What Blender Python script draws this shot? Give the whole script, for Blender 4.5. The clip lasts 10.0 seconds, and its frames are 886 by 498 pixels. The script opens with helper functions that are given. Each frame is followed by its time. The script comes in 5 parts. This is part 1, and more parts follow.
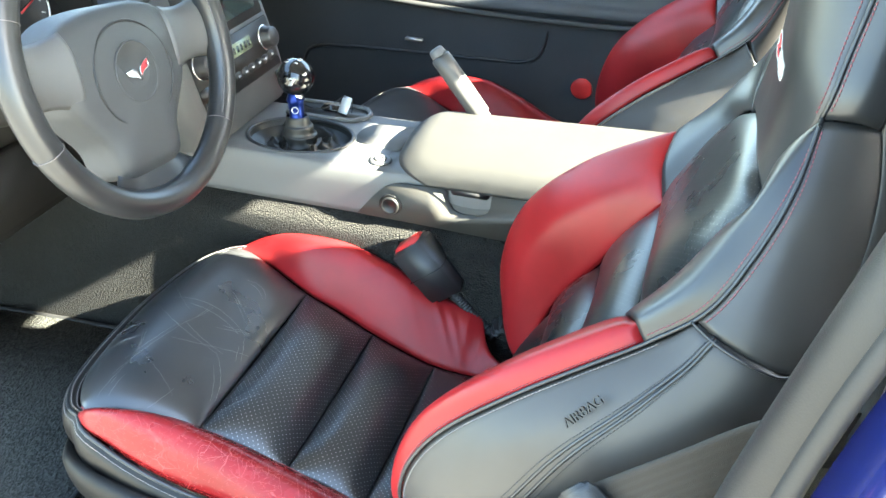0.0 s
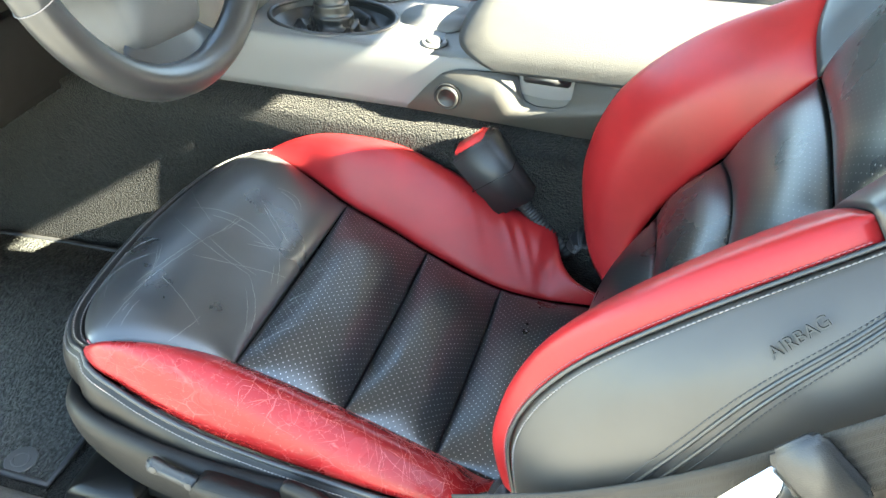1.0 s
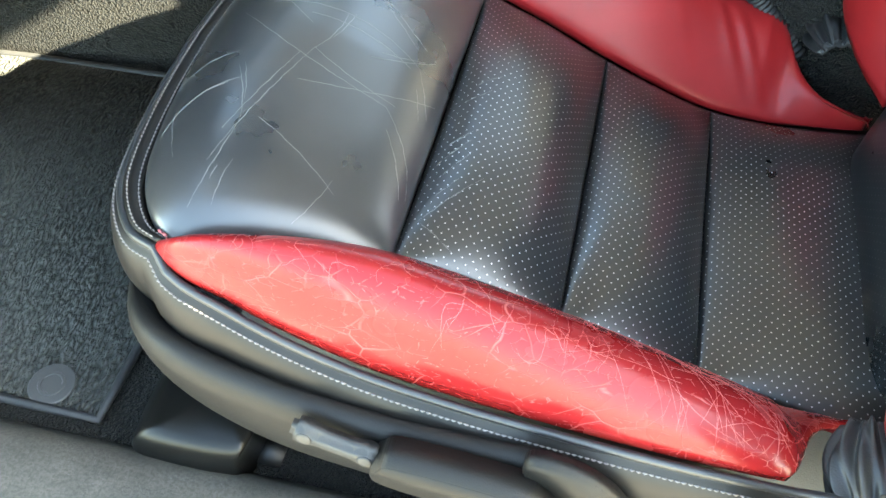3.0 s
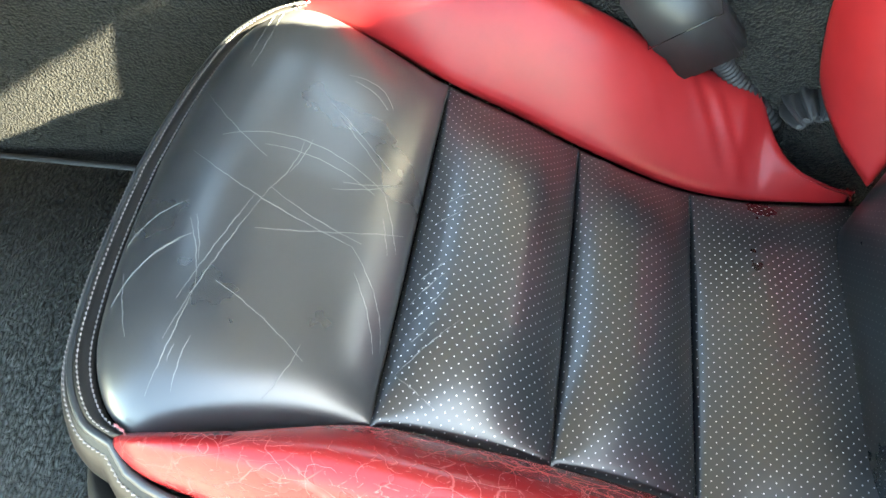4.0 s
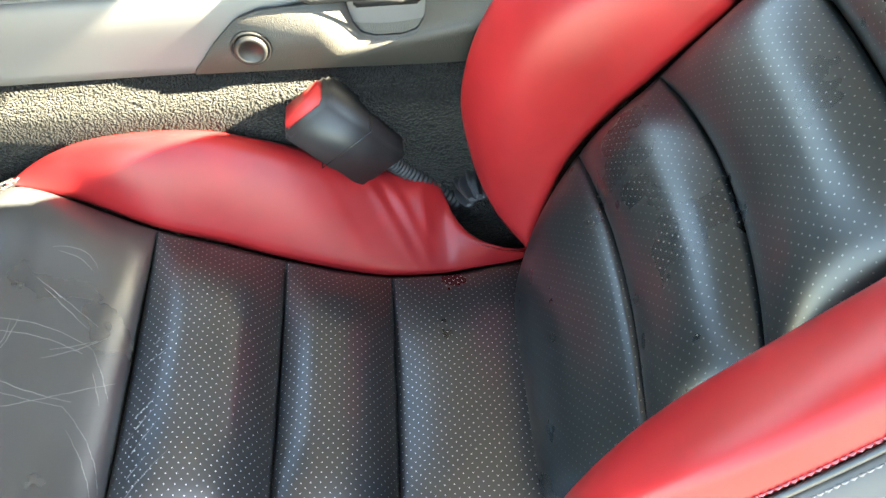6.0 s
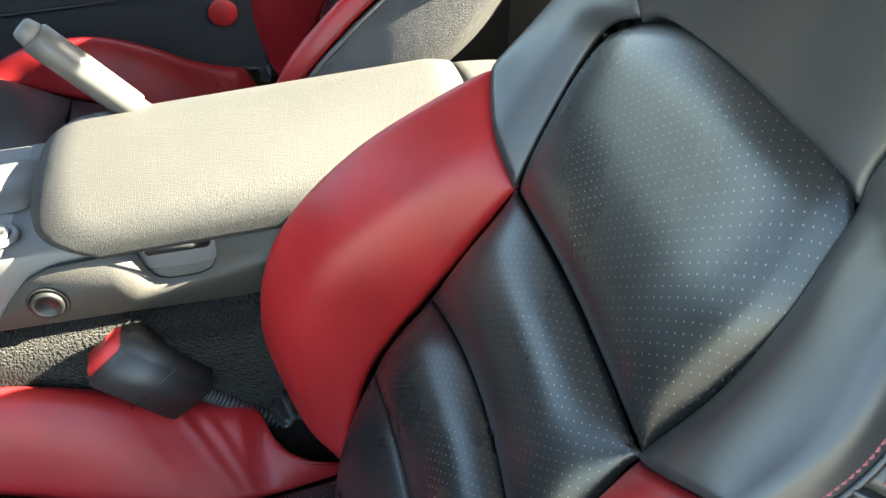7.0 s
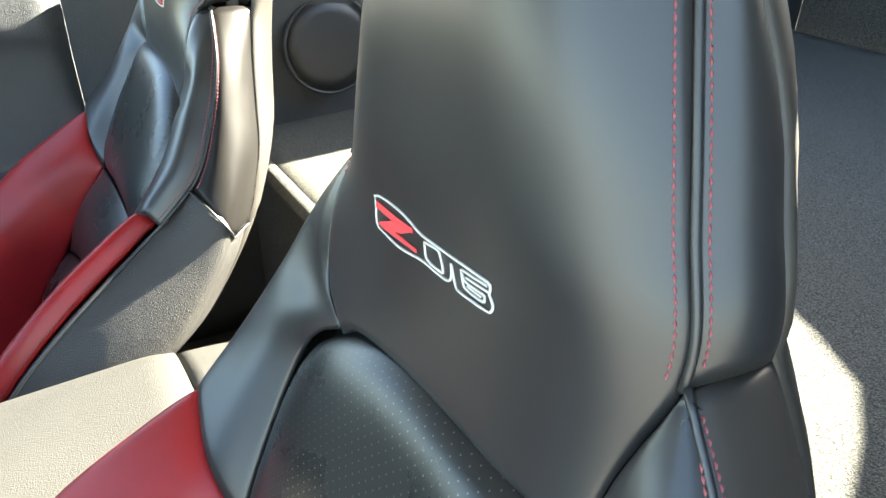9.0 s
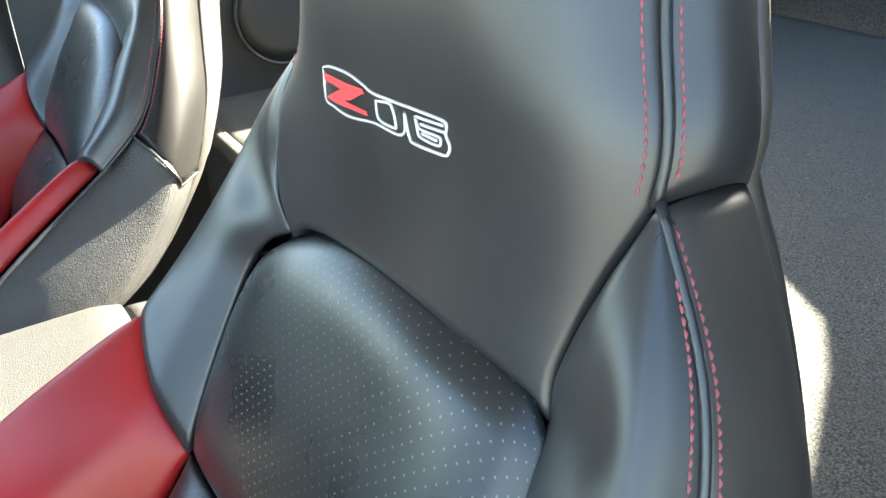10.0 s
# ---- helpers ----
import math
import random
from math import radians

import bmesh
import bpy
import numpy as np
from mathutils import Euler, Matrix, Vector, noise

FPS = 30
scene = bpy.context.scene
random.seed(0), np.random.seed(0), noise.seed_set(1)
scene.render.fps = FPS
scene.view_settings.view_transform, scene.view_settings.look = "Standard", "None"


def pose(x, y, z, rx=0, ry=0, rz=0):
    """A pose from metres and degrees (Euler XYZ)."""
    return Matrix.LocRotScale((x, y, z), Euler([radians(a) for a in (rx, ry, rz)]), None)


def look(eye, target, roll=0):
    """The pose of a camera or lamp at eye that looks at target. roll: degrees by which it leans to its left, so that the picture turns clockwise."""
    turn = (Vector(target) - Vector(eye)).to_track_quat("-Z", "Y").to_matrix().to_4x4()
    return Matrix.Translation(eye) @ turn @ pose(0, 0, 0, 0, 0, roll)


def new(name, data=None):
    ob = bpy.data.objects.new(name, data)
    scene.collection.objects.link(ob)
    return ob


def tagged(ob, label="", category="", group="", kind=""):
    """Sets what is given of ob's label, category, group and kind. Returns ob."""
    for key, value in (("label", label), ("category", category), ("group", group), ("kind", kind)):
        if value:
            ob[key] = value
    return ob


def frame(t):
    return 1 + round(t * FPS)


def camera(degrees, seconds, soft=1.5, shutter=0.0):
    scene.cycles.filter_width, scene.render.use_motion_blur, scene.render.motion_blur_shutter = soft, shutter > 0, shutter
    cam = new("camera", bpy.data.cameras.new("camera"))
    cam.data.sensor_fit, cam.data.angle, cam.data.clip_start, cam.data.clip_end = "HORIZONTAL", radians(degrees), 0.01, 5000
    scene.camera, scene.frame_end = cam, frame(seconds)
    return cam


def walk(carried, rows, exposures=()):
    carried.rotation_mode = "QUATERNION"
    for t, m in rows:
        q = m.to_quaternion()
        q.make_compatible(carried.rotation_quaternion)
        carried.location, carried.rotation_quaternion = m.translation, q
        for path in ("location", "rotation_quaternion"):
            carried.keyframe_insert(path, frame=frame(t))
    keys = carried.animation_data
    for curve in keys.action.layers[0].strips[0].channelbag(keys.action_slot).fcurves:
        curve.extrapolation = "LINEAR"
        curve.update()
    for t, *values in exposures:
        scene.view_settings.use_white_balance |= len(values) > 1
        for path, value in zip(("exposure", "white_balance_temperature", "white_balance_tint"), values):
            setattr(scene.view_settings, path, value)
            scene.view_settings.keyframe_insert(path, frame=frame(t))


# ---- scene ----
cam = camera(55.0, 10.0)
PATH = [
    (0, (0.383, -0.749, 1.005), (-0.149, 0.845, -0.08), -0.0),
    (0.5, (0.32, -0.712, 0.955), (-0.189, 0.88, -0.144), 0.2),
    (1, (0.241, -0.645, 0.866), (-0.227, 0.875, -0.346), 0.3),
    (1.5, (0.144, -0.599, 0.829), (-0.239, 0.745, -0.602), 0.9),
    (2, (0.06, -0.549, 0.754), (-0.262, 0.696, -0.778), 1.6),
    (3.3, (-0.037, -0.423, 0.681), (-0.292, 0.813, -0.87), 1.1),
    (3.5, (-0.043, -0.399, 0.694), (-0.283, 0.834, -0.862), 0.9),
    (4, (-0.051, -0.355, 0.721), (-0.242, 0.855, -0.861), 0.3),
    (4.5, (-0.038, -0.342, 0.746), (-0.171, 0.843, -0.859), -0.7),
    (5, (-0.008, -0.348, 0.761), (-0.09, 0.825, -0.857), -2.2),
    (6.5, (0.172, -0.36, 0.874), (0.304, 1.018, -0.57), -2.6),
    (7, (0.216, -0.352, 0.896), (0.485, 1.139, -0.409), -2.7),
    (7.5, (0.256, -0.336, 0.913), (0.647, 1.209, -0.296), -2.9),
    (8, (0.279, -0.313, 0.927), (0.802, 1.268, -0.18), -3.1),
    (8.5, (0.297, -0.298, 0.929), (0.971, 1.295, -0.075), -2.9),
    (9, (0.298, -0.286, 0.92), (1.095, 1.292, -0.016), -2.5),
    (9.5, (0.305, -0.282, 0.904), (1.16, 1.267, -0.028), -2.6),
    (10, (0.294, -0.292, 0.857), (1.178, 1.247, -0.065), -2.1),
]
# the film camera's own exposure and white balance
STOPS = [(0.0, 5.28, 6950, 0), (1.0, 5.44, 7300, -1), (1.5, 5.64, 7700, -2), (2.0, 5.74, 7900, -2), (3.5, 5.92, 8200, -2), (4.5, 6.26, 8300, -2), (5.2, 6.26, 8250, -2), (6.3, 5.62, 8000, 2), (6.5, 5.38, 7800, 2), (7.0, 4.84, 7400, 3), (8.0, 4.92, 7250, 4), (8.5, 4.86, 7200, 4), (9.0, 4.68, 7150, 4), (9.5, 4.68, 7100, 4), (10.0, 4.84, 7050, 4)]
walk(cam, [(t, look(eye, target, roll)) for t, eye, target, roll in PATH], STOPS)

# ---- light ----
world = bpy.data.worlds.new("sky")
scene.world = world
world.use_nodes = True
wn, wl = world.node_tree.nodes, world.node_tree.links
sky = wn.new("ShaderNodeTexSky")
sky.sky_type, sky.sun_disc = "NISHITA", False
SUN_EL, SUN_AZ = 32.0, 0.3            # height above the horizon; turn from the car's tail towards the driver's side
sky.sun_elevation = radians(SUN_EL)
sky.sun_rotation = radians(90 + SUN_AZ)
wn["Background"].inputs["Strength"].default_value = 0.065
wl.new(sky.outputs[0], wn["Background"].inputs["Color"])
to_sun = Vector((math.cos(radians(SUN_EL)) * math.cos(radians(SUN_AZ)), -math.cos(radians(SUN_EL)) * math.sin(radians(SUN_AZ)), math.sin(radians(SUN_EL))))
sun = new("sun", bpy.data.lights.new("sun", "SUN"))
sun.data.energy, sun.data.angle, sun.data.color = 5.0, radians(0.53), (1.0, 0.95, 0.85)
sun.matrix_world = look(to_sun * 20, (0, 0, 0))


# ---- tools ----
def nodes_of(name):
    m = bpy.data.materials.new(name)
    m.use_nodes = True
    nt = m.node_tree
    return m, nt, nt.nodes["Principled BSDF"]


def mathn(nt, op, a, b=None, c=None):
    n = nt.nodes.new("ShaderNodeMath")
    n.operation = op
    for i, v in enumerate((a, b, c)):
        if v is None:
            continue
        if isinstance(v, (int, float)):
            n.inputs[i].default_value = v
        else:
            nt.links.new(v, n.inputs[i])
    return n.outputs[0]


def ramp(nt, v, a, b, lo=0.0, hi=1.0):
    n = nt.nodes.new("ShaderNodeMapRange")
    nt.links.new(v, n.inputs["Value"])
    n.inputs["From Min"].default_value, n.inputs["From Max"].default_value = a, b
    n.inputs["To Min"].default_value, n.inputs["To Max"].default_value = lo, hi
    return n.outputs[0]


def blend(nt, fac, a, b, mode="MIX"):
    n = nt.nodes.new("ShaderNodeMix")
    n.data_type, n.blend_type = "RGBA", mode
    for k, v in ((0, fac), (6, a), (7, b)):
        if isinstance(v, (int, float)):
            n.inputs[k].default_value = v
        elif isinstance(v, tuple):
            n.inputs[k].default_value = (*v, 1) if len(v) == 3 else v
        else:
            nt.links.new(v, n.inputs[k])
    return n.outputs[2]


def noise_tex(nt, vec, scale, detail=3, rough=0.55):
    n = nt.nodes.new("ShaderNodeTexNoise")
    n.inputs["Scale"].default_value, n.inputs["Detail"].default_value, n.inputs["Roughness"].default_value = scale, detail, rough
    nt.links.new(vec, n.inputs["Vector"])
    return n


def vor(nt, vec, scale, feature="F1"):
    n = nt.nodes.new("ShaderNodeTexVoronoi")
    n.feature = feature
    n.inputs["Scale"].default_value = scale
    nt.links.new(vec, n.inputs["Vector"])
    return n.outputs["Distance"]


def bump(nt, height, dist, strength=1.0, before=None):
    n = nt.nodes.new("ShaderNodeBump")
    n.inputs["Strength"].default_value, n.inputs["Distance"].default_value = strength, dist
    nt.links.new(height, n.inputs["Height"])
    if before is not None:
        nt.links.new(before, n.inputs["Normal"])
    return n.outputs[0]


def coords(nt, which="Object"):
    return nt.nodes.new("ShaderNodeTexCoord").outputs[which]


def warped(nt, vec, scale, amount, stretch=None):
    """Coordinates pushed about by noise; stretch scales the axes first."""
    if stretch:
        mp = nt.nodes.new("ShaderNodeMapping")
        mp.inputs["Scale"].default_value = stretch
        nt.links.new(vec, mp.inputs["Vector"])
        vec = mp.outputs[0]
    nz = noise_tex(nt, vec, scale, 2)
    n = nt.nodes.new("ShaderNodeVectorMath")
    n.operation = "MULTIPLY_ADD"
    nt.links.new(nz.outputs["Color"], n.inputs[0])
    n.inputs[1].default_value = (amount, amount, amount)
    nt.links.new(vec, n.inputs[2])
    return n.outputs[0]


def leather(name, base, rough=0.42, crease=0.0, crease_scale=16.0, pale=(0.3, 0.3, 0.3), stretch=(1, 1, 1), perf=False, perf_glint=(0.26, 0.255, 0.25), grain=0.35, spec=0.5):
    m, nt, bs = nodes_of(name)
    ob = coords(nt)
    mott = noise_tex(nt, ob, 11, 4)
    fine = noise_tex(nt, ob, 160, 3)
    col = blend(nt, ramp(nt, mott.outputs[0], 0.3, 0.7), tuple(c * 0.82 for c in base), tuple(min(1, c * 1.16) for c in base))
    rgh = mathn(nt, "ADD", ramp(nt, mott.outputs[0], 0.3, 0.7, rough - 0.05, rough + 0.06), ramp(nt, fine.outputs[0], 0.3, 0.7, -0.03, 0.03)) if grain else ramp(nt, mott.outputs[0], 0.3, 0.7, rough - 0.04, rough + 0.05)
    wrink = noise_tex(nt, warped(nt, ob, 40, 0.01), 210, 2)
    nrm = bump(nt, wrink.outputs[0], 0.00012, grain) if grain else None
    if crease:
        lines = None
        for sc, w, off in ((crease_scale, 0.020, 0.0), (crease_scale * 2.3, 0.028, 3.7)):
            wv = warped(nt, ob, sc * 0.45, 0.5 / sc, stretch)
            d = vor(nt, wv, sc, "DISTANCE_TO_EDGE")
            ln = ramp(nt, d, 0.0, w, 1.0, 0.0)
            mk = noise_tex(nt, warped(nt, ob, 3, 0.02 + off), sc * 0.42, 2)
            ln = mathn(nt, "MULTIPLY", ln, ramp(nt, mk.outputs[0], 0.48, 0.62))
            lines = ln if lines is None else mathn(nt, "MAXIMUM", lines, ln)
        lines = mathn(nt, "MULTIPLY", lines, crease)
        col = blend(nt, lines, col, pale)
        rgh = mathn(nt, "ADD", rgh, mathn(nt, "MULTIPLY", lines, 0.15))
        nrm = bump(nt, mathn(nt, "SUBTRACT", 1.0, lines), 0.0006, 0.5, nrm)
    if perf:
        uv = coords(nt, "UV")
        sep = nt.nodes.new("ShaderNodeSeparateXYZ")
        nt.links.new(uv, sep.inputs[0])
        p = 0.0054
        a = mathn(nt, "DIVIDE", sep.outputs[0], p)
        b = mathn(nt, "DIVIDE", sep.outputs[1], p)
        s = mathn(nt, "MULTIPLY", mathn(nt, "ADD", a, b), 0.70711)
        t = mathn(nt, "MULTIPLY", mathn(nt, "SUBTRACT", a, b), 0.70711)
        fs = mathn(nt, "SUBTRACT", mathn(nt, "FRACT", s), 0.5)
        ft = mathn(nt, "SUBTRACT", mathn(nt, "FRACT", t), 0.5)
        d = mathn(nt, "SQRT", mathn(nt, "ADD", mathn(nt, "MULTIPLY", fs, fs), mathn(nt, "MULTIPLY", ft, ft)))
        dot = ramp(nt, d, 0.075, 0.115, 1.0, 0.0)
        # real holes are dark; the pale dots paint the light they seem to catch
        col = blend(nt, dot, col, perf_glint)
    nt.links.new(col, bs.inputs["Base Color"])
    nt.links.new(rgh, bs.inputs["Roughness"])
    if nrm is not None:
        nt.links.new(nrm, bs.inputs["Normal"])
    bs.inputs["Specular IOR Level"].default_value = spec
    return m


def plain(name, base, rough=0.5, metal=0.0, grain_scale=500.0, grain=0.2, dist=0.0005, vary=0.1, spec=0.5, coat=0.0):
    m, nt, bs = nodes_of(name)
    ob = coords(nt)
    mott = noise_tex(nt, ob, 14, 4)
    fine = noise_tex(nt, ob, grain_scale, 2)
    nt.links.new(blend(nt, ramp(nt, mott.outputs[0], 0.3, 0.7), tuple(c * (1 - vary) for c in base), tuple(min(1, c * (1 + vary)) for c in base)), bs.inputs["Base Color"])
    nt.links.new(mathn(nt, "ADD", ramp(nt, mott.outputs[0], 0.3, 0.7, rough - 0.05, rough + 0.05), ramp(nt, fine.outputs[0], 0.3, 0.7, -0.03, 0.03)), bs.inputs["Roughness"])
    nt.links.new(bump(nt, fine.outputs[0], dist, grain), bs.inputs["Normal"])
    bs.inputs["Metallic"].default_value = metal
    bs.inputs["Specular IOR Level"].default_value = spec
    bs.inputs["Coat Weight"].default_value = coat
    bs.inputs["Coat Roughness"].default_value = 0.04
    return m


def grained(name, base, rough=0.6, scale=330.0, dist=0.0016, strength=0.7):
    """Moulded vinyl with a leather grain."""
    m, nt, bs = nodes_of(name)
    ob = coords(nt)
    mott = noise_tex(nt, ob, 9, 4)
    cells = vor(nt, warped(nt, ob, 90, 0.006), scale, "DISTANCE_TO_EDGE")
    nt.links.new(blend(nt, ramp(nt, mott.outputs[0], 0.3, 0.7), tuple(c * 0.9 for c in base), tuple(c * 1.1 for c in base)), bs.inputs["Base Color"])
    bs.inputs["Roughness"].default_value = rough
    nt.links.new(bump(nt, ramp(nt, cells, 0.0, 0.35), dist, strength), bs.inputs["Normal"])
    return m


def worn_plastic(name, base):
    """Fine-textured grey plastic with dusty scuffs and light specks."""
    m, nt, bs = nodes_of(name)
    ob = coords(nt)
    grain = noise_tex(nt, ob, 380, 3, 0.7)
    dust = noise_tex(nt, warped(nt, ob, 8, 0.05, (1.0, 2.2, 1.0)), 14, 5, 0.65)
    speck = vor(nt, ob, 210)
    c = blend(nt, ramp(nt, dust.outputs[0], 0.35, 0.7), tuple(x * 0.78 for x in base), tuple(x * 1.3 for x in base))
    c = blend(nt, ramp(nt, grain.outputs[0], 0.42, 0.62, 0.0, 0.6), c, tuple(x * 0.45 for x in base))
    c = blend(nt, mathn(nt, "MULTIPLY", ramp(nt, speck, 0.05, 0.09, 1.0, 0.0), ramp(nt, dust.outputs[0], 0.5, 0.65)), c, (0.22, 0.22, 0.21))
    nt.links.new(c, bs.inputs["Base Color"])
    bs.inputs["Roughness"].default_value = 0.62
    bs.inputs["Specular IOR Level"].default_value = 0.35
    nt.links.new(bump(nt, grain.outputs[0], 0.0012, 0.6), bs.inputs["Normal"])
    return m


def webbing(name, base):
    """Woven belt webbing: fine diagonal ribs."""
    m, nt, bs = nodes_of(name)
    uv = coords(nt, "UV")
    sep = nt.nodes.new("ShaderNodeSeparateXYZ")
    nt.links.new(uv, sep.inputs[0])
    along = mathn(nt, "ADD", mathn(nt, "MULTIPLY", sep.outputs[0], 1.0), mathn(nt, "MULTIPLY", mathn(nt, "PINGPONG", sep.outputs[1], 0.0035), 1.0))
    rib = mathn(nt, "SINE", mathn(nt, "MULTIPLY", along, 3600.0))
    mott = noise_tex(nt, coords(nt), 30, 3)
    c = blend(nt, ramp(nt, rib, -1, 1, 0.0, 0.7), base, tuple(x * 0.45 for x in base))
    c = blend(nt, ramp(nt, mott.outputs[0], 0.35, 0.65, 0.0, 0.5), c, tuple(x * 1.5 for x in base))
    nt.links.new(c, bs.inputs["Base Color"])
    bs.inputs["Roughness"].default_value = 0.6
    bs.inputs["Specular IOR Level"].default_value = 0.4
    nt.links.new(bump(nt, rib, 0.0003, 0.5), bs.inputs["Normal"])
    return m


def carpet(name, base, scale=420.0, dist=0.006, pile=0.9, fuzz=0.5, streak=(1, 1, 1)):
    """Cut pile: tufts, with the shade of their gaps put into the colour, brushed patches, and a fuzz of fibre ends that
    catches low light.
    """
    m, nt, bs = nodes_of(name)
    ob = warped(nt, coords(nt), 60, 0.004, streak)
    tufts = vor(nt, warped(nt, ob, 120, 0.006), scale)
    tw = noise_tex(nt, ob, scale * 0.8, 3, 0.7)
    big = noise_tex(nt, ob, 18, 4)
    c = blend(nt, ramp(nt, tw.outputs[0], 0.3, 0.75), tuple(x * 0.45 for x in base), tuple(min(1, x * 1.6) for x in base))
    c = blend(nt, ramp(nt, tufts, 0.35, 0.75), c, tuple(x * 0.3 for x in base))
    c = blend(nt, ramp(nt, big.outputs[0], 0.35, 0.65, 0.0, 0.4), c, tuple(x * 0.65 for x in base))
    nt.links.new(c, bs.inputs["Base Color"])
    bs.inputs["Roughness"].default_value = 0.95
    bs.inputs["Specular IOR Level"].default_value = 0.15
    bs.inputs["Sheen Weight"].default_value = fuzz
    bs.inputs["Sheen Roughness"].default_value = 0.45
    bs.inputs["Sheen Tint"].default_value = (1.0, 0.95, 0.78, 1)
    h = mathn(nt, "ADD", mathn(nt, "MULTIPLY", tufts, -1.2), tw.outputs[0])
    nt.links.new(bump(nt, h, dist, pile), bs.inputs["Normal"])
    return m


M_black = leather("black_leather", (0.018, 0.0195, 0.0213), 0.35, grain=0.0, spec=0.52)
M_worn = leather("worn_black_leather", (0.024, 0.025, 0.027), 0.29, spec=0.85, grain=0.0)
# painted hole glints: dim on the back, strong on the cushion
M_perf = leather("perforated_black_leather", (0.0085, 0.0105, 0.0115), 0.29, perf=True, perf_glint=(0.085, 0.08, 0.08), grain=0.0, spec=0.42)
M_perf_worn = leather("creased_perforated_leather", (0.013, 0.014, 0.0155), 0.31, perf=True, perf_glint=(0.46, 0.45, 0.45), spec=0.9, grain=0.0)
M_red = leather("red_leather", (0.235, 0.0112, 0.0132), 0.33, grain=0.0, spec=0.26)
M_red_worn = leather("cracked_red_leather", (0.175, 0.0085, 0.0105), 0.25, crease=0.75, crease_scale=44, pale=(0.36, 0.085, 0.08), stretch=(0.8, 1.5, 1.5), spec=0.26, grain=0.0)
M_side = leather("charcoal_side_leather", (0.036, 0.033, 0.030), 0.44, grain=0.0, spec=0.45)
M_side_grained = grained("grained_charcoal_leather", (0.030, 0.029, 0.028), 0.5, 560, 0.0008, 0.4)
# skirt leather; its dark tone also paints shade on the passenger's shoulder sides
M_skirt_shade = leather("dark_skirt_shade_leather", (0.0085, 0.0076, 0.0072), 0.42, grain=0.0, spec=0.25)
M_thread = plain("grey_thread", (0.15, 0.135, 0.132), 0.8)
M_redthread = plain("red_thread", (0.20, 0.052, 0.062), 0.75)
# real folds in the leather; the shine along them is put into this pale colour
M_crease = plain("pale_crease", (0.135, 0.135, 0.13), 0.45)
M_crack = plain("pale_crack", (0.38, 0.085, 0.08), 0.5)
M_trim = plain("dark_grey_plastic", (0.021, 0.0195, 0.0178), 0.46, grain_scale=900, grain=0.3, dist=0.0005, spec=0.3)
M_lever = plain("black_lever_plastic", (0.0075, 0.0070, 0.0066), 0.5, grain_scale=900, grain=0.3, spec=0.22)
M_cover = plain("gloss_black_cover", (0.003, 0.003, 0.003), 0.34, grain_scale=900, grain=0.1, spec=0.22)
M_trim_black = plain("black_plastic", (0.018, 0.018, 0.019), 0.45, grain_scale=900, grain=0.4)
M_gloss = plain("gloss_black", (0.008, 0.008, 0.009), 0.08, coat=0.5, grain=0.0)
M_silver = plain("silver_painted_plastic", (0.098, 0.097, 0.096), 0.52, 0.12, 1500, 0.05, vary=0.05)
M_satin = plain("satin_metal", (0.55, 0.54, 0.52), 0.3, 0.9, 1500, 0.05)
M_grip = plain("grey_grip_leather", (0.055, 0.054, 0.052), 0.38, grain_scale=600, grain=0.3)
M_greyplastic = plain("grey_switch_plastic", (0.030, 0.030, 0.030), 0.5, spec=0.3)
M_clip = plain("dark_clip_plastic", (0.034, 0.034, 0.034), 0.55)
M_sill = worn_plastic("grey_sill_plastic", (0.085, 0.079, 0.068))
M_lid = grained("grey_grained_vinyl", (0.0205, 0.0199, 0.0180), 0.68, 560, 0.0008, 0.32)
M_sidepanel = grained("grey_brown_grained_plastic", (0.036, 0.033, 0.028), 0.6, 500, 0.0008, 0.25)
M_door = grained("black_door_vinyl", (0.040, 0.043, 0.047), 0.55, 380, 0.001, 0.4)
M_carpet = carpet("black_carpet", (0.0125, 0.0128, 0.0132), 420, 0.006, 0.8, 0.05)
M_mat = carpet("black_floor_mat_carpet", (0.050, 0.053, 0.051), 330, 0.006, 0.9, 0.04, (1.0, 0.55, 1.0))
M_cargo = carpet("grey_cargo_carpet", (0.090, 0.091, 0.084), 520, 0.004, 0.4, 0.05)
M_blue = plain("deep_blue_car_paint", (0.008, 0.014, 0.10), 0.2, 0.3, 2500, 0.02, coat=1.0, vary=0.04)
M_boot = leather("soft_boot_leather", (0.012, 0.0125, 0.0125), 0.40, grain=0.3, spec=0.5)
M_anod = plain("blue_anodised_metal", (0.008, 0.026, 0.17), 0.3, 0.8, 1500, 0.05)
M_white = plain("white_mark", (0.52, 0.52, 0.51), 0.5)
M_redplastic = plain("red_button_plastic", (0.50, 0.03, 0.03), 0.4)
M_redmark = plain("red_embroidery", (0.55, 0.04, 0.05), 0.8, grain_scale=900, grain=0.6)
M_belt = webbing("dark_grey_webbing", (0.0085, 0.0076, 0.0070))
M_jamb = plain("black_jamb_trim", (0.0105, 0.0105, 0.011), 0.5, grain_scale=700, grain=0.4)
M_letter = plain("black_embossing", (0.006, 0.006, 0.006), 0.5)
M_rubber = plain("black_rubber", (0.012, 0.012, 0.0125), 0.6, grain_scale=700, grain=0.3)
M_asphalt = plain("grey_asphalt", (0.16, 0.155, 0.145), 0.9, grain_scale=90, grain=0.6, dist=0.004, vary=0.25)
M_headliner = plain("pale_grey_headliner", (0.46, 0.45, 0.42), 0.9)
M_lcd = plain("lcd_screen", (0.20, 0.24, 0.16), 0.25)
M_screen = plain("dark_screen", (0.03, 0.045, 0.045), 0.15)
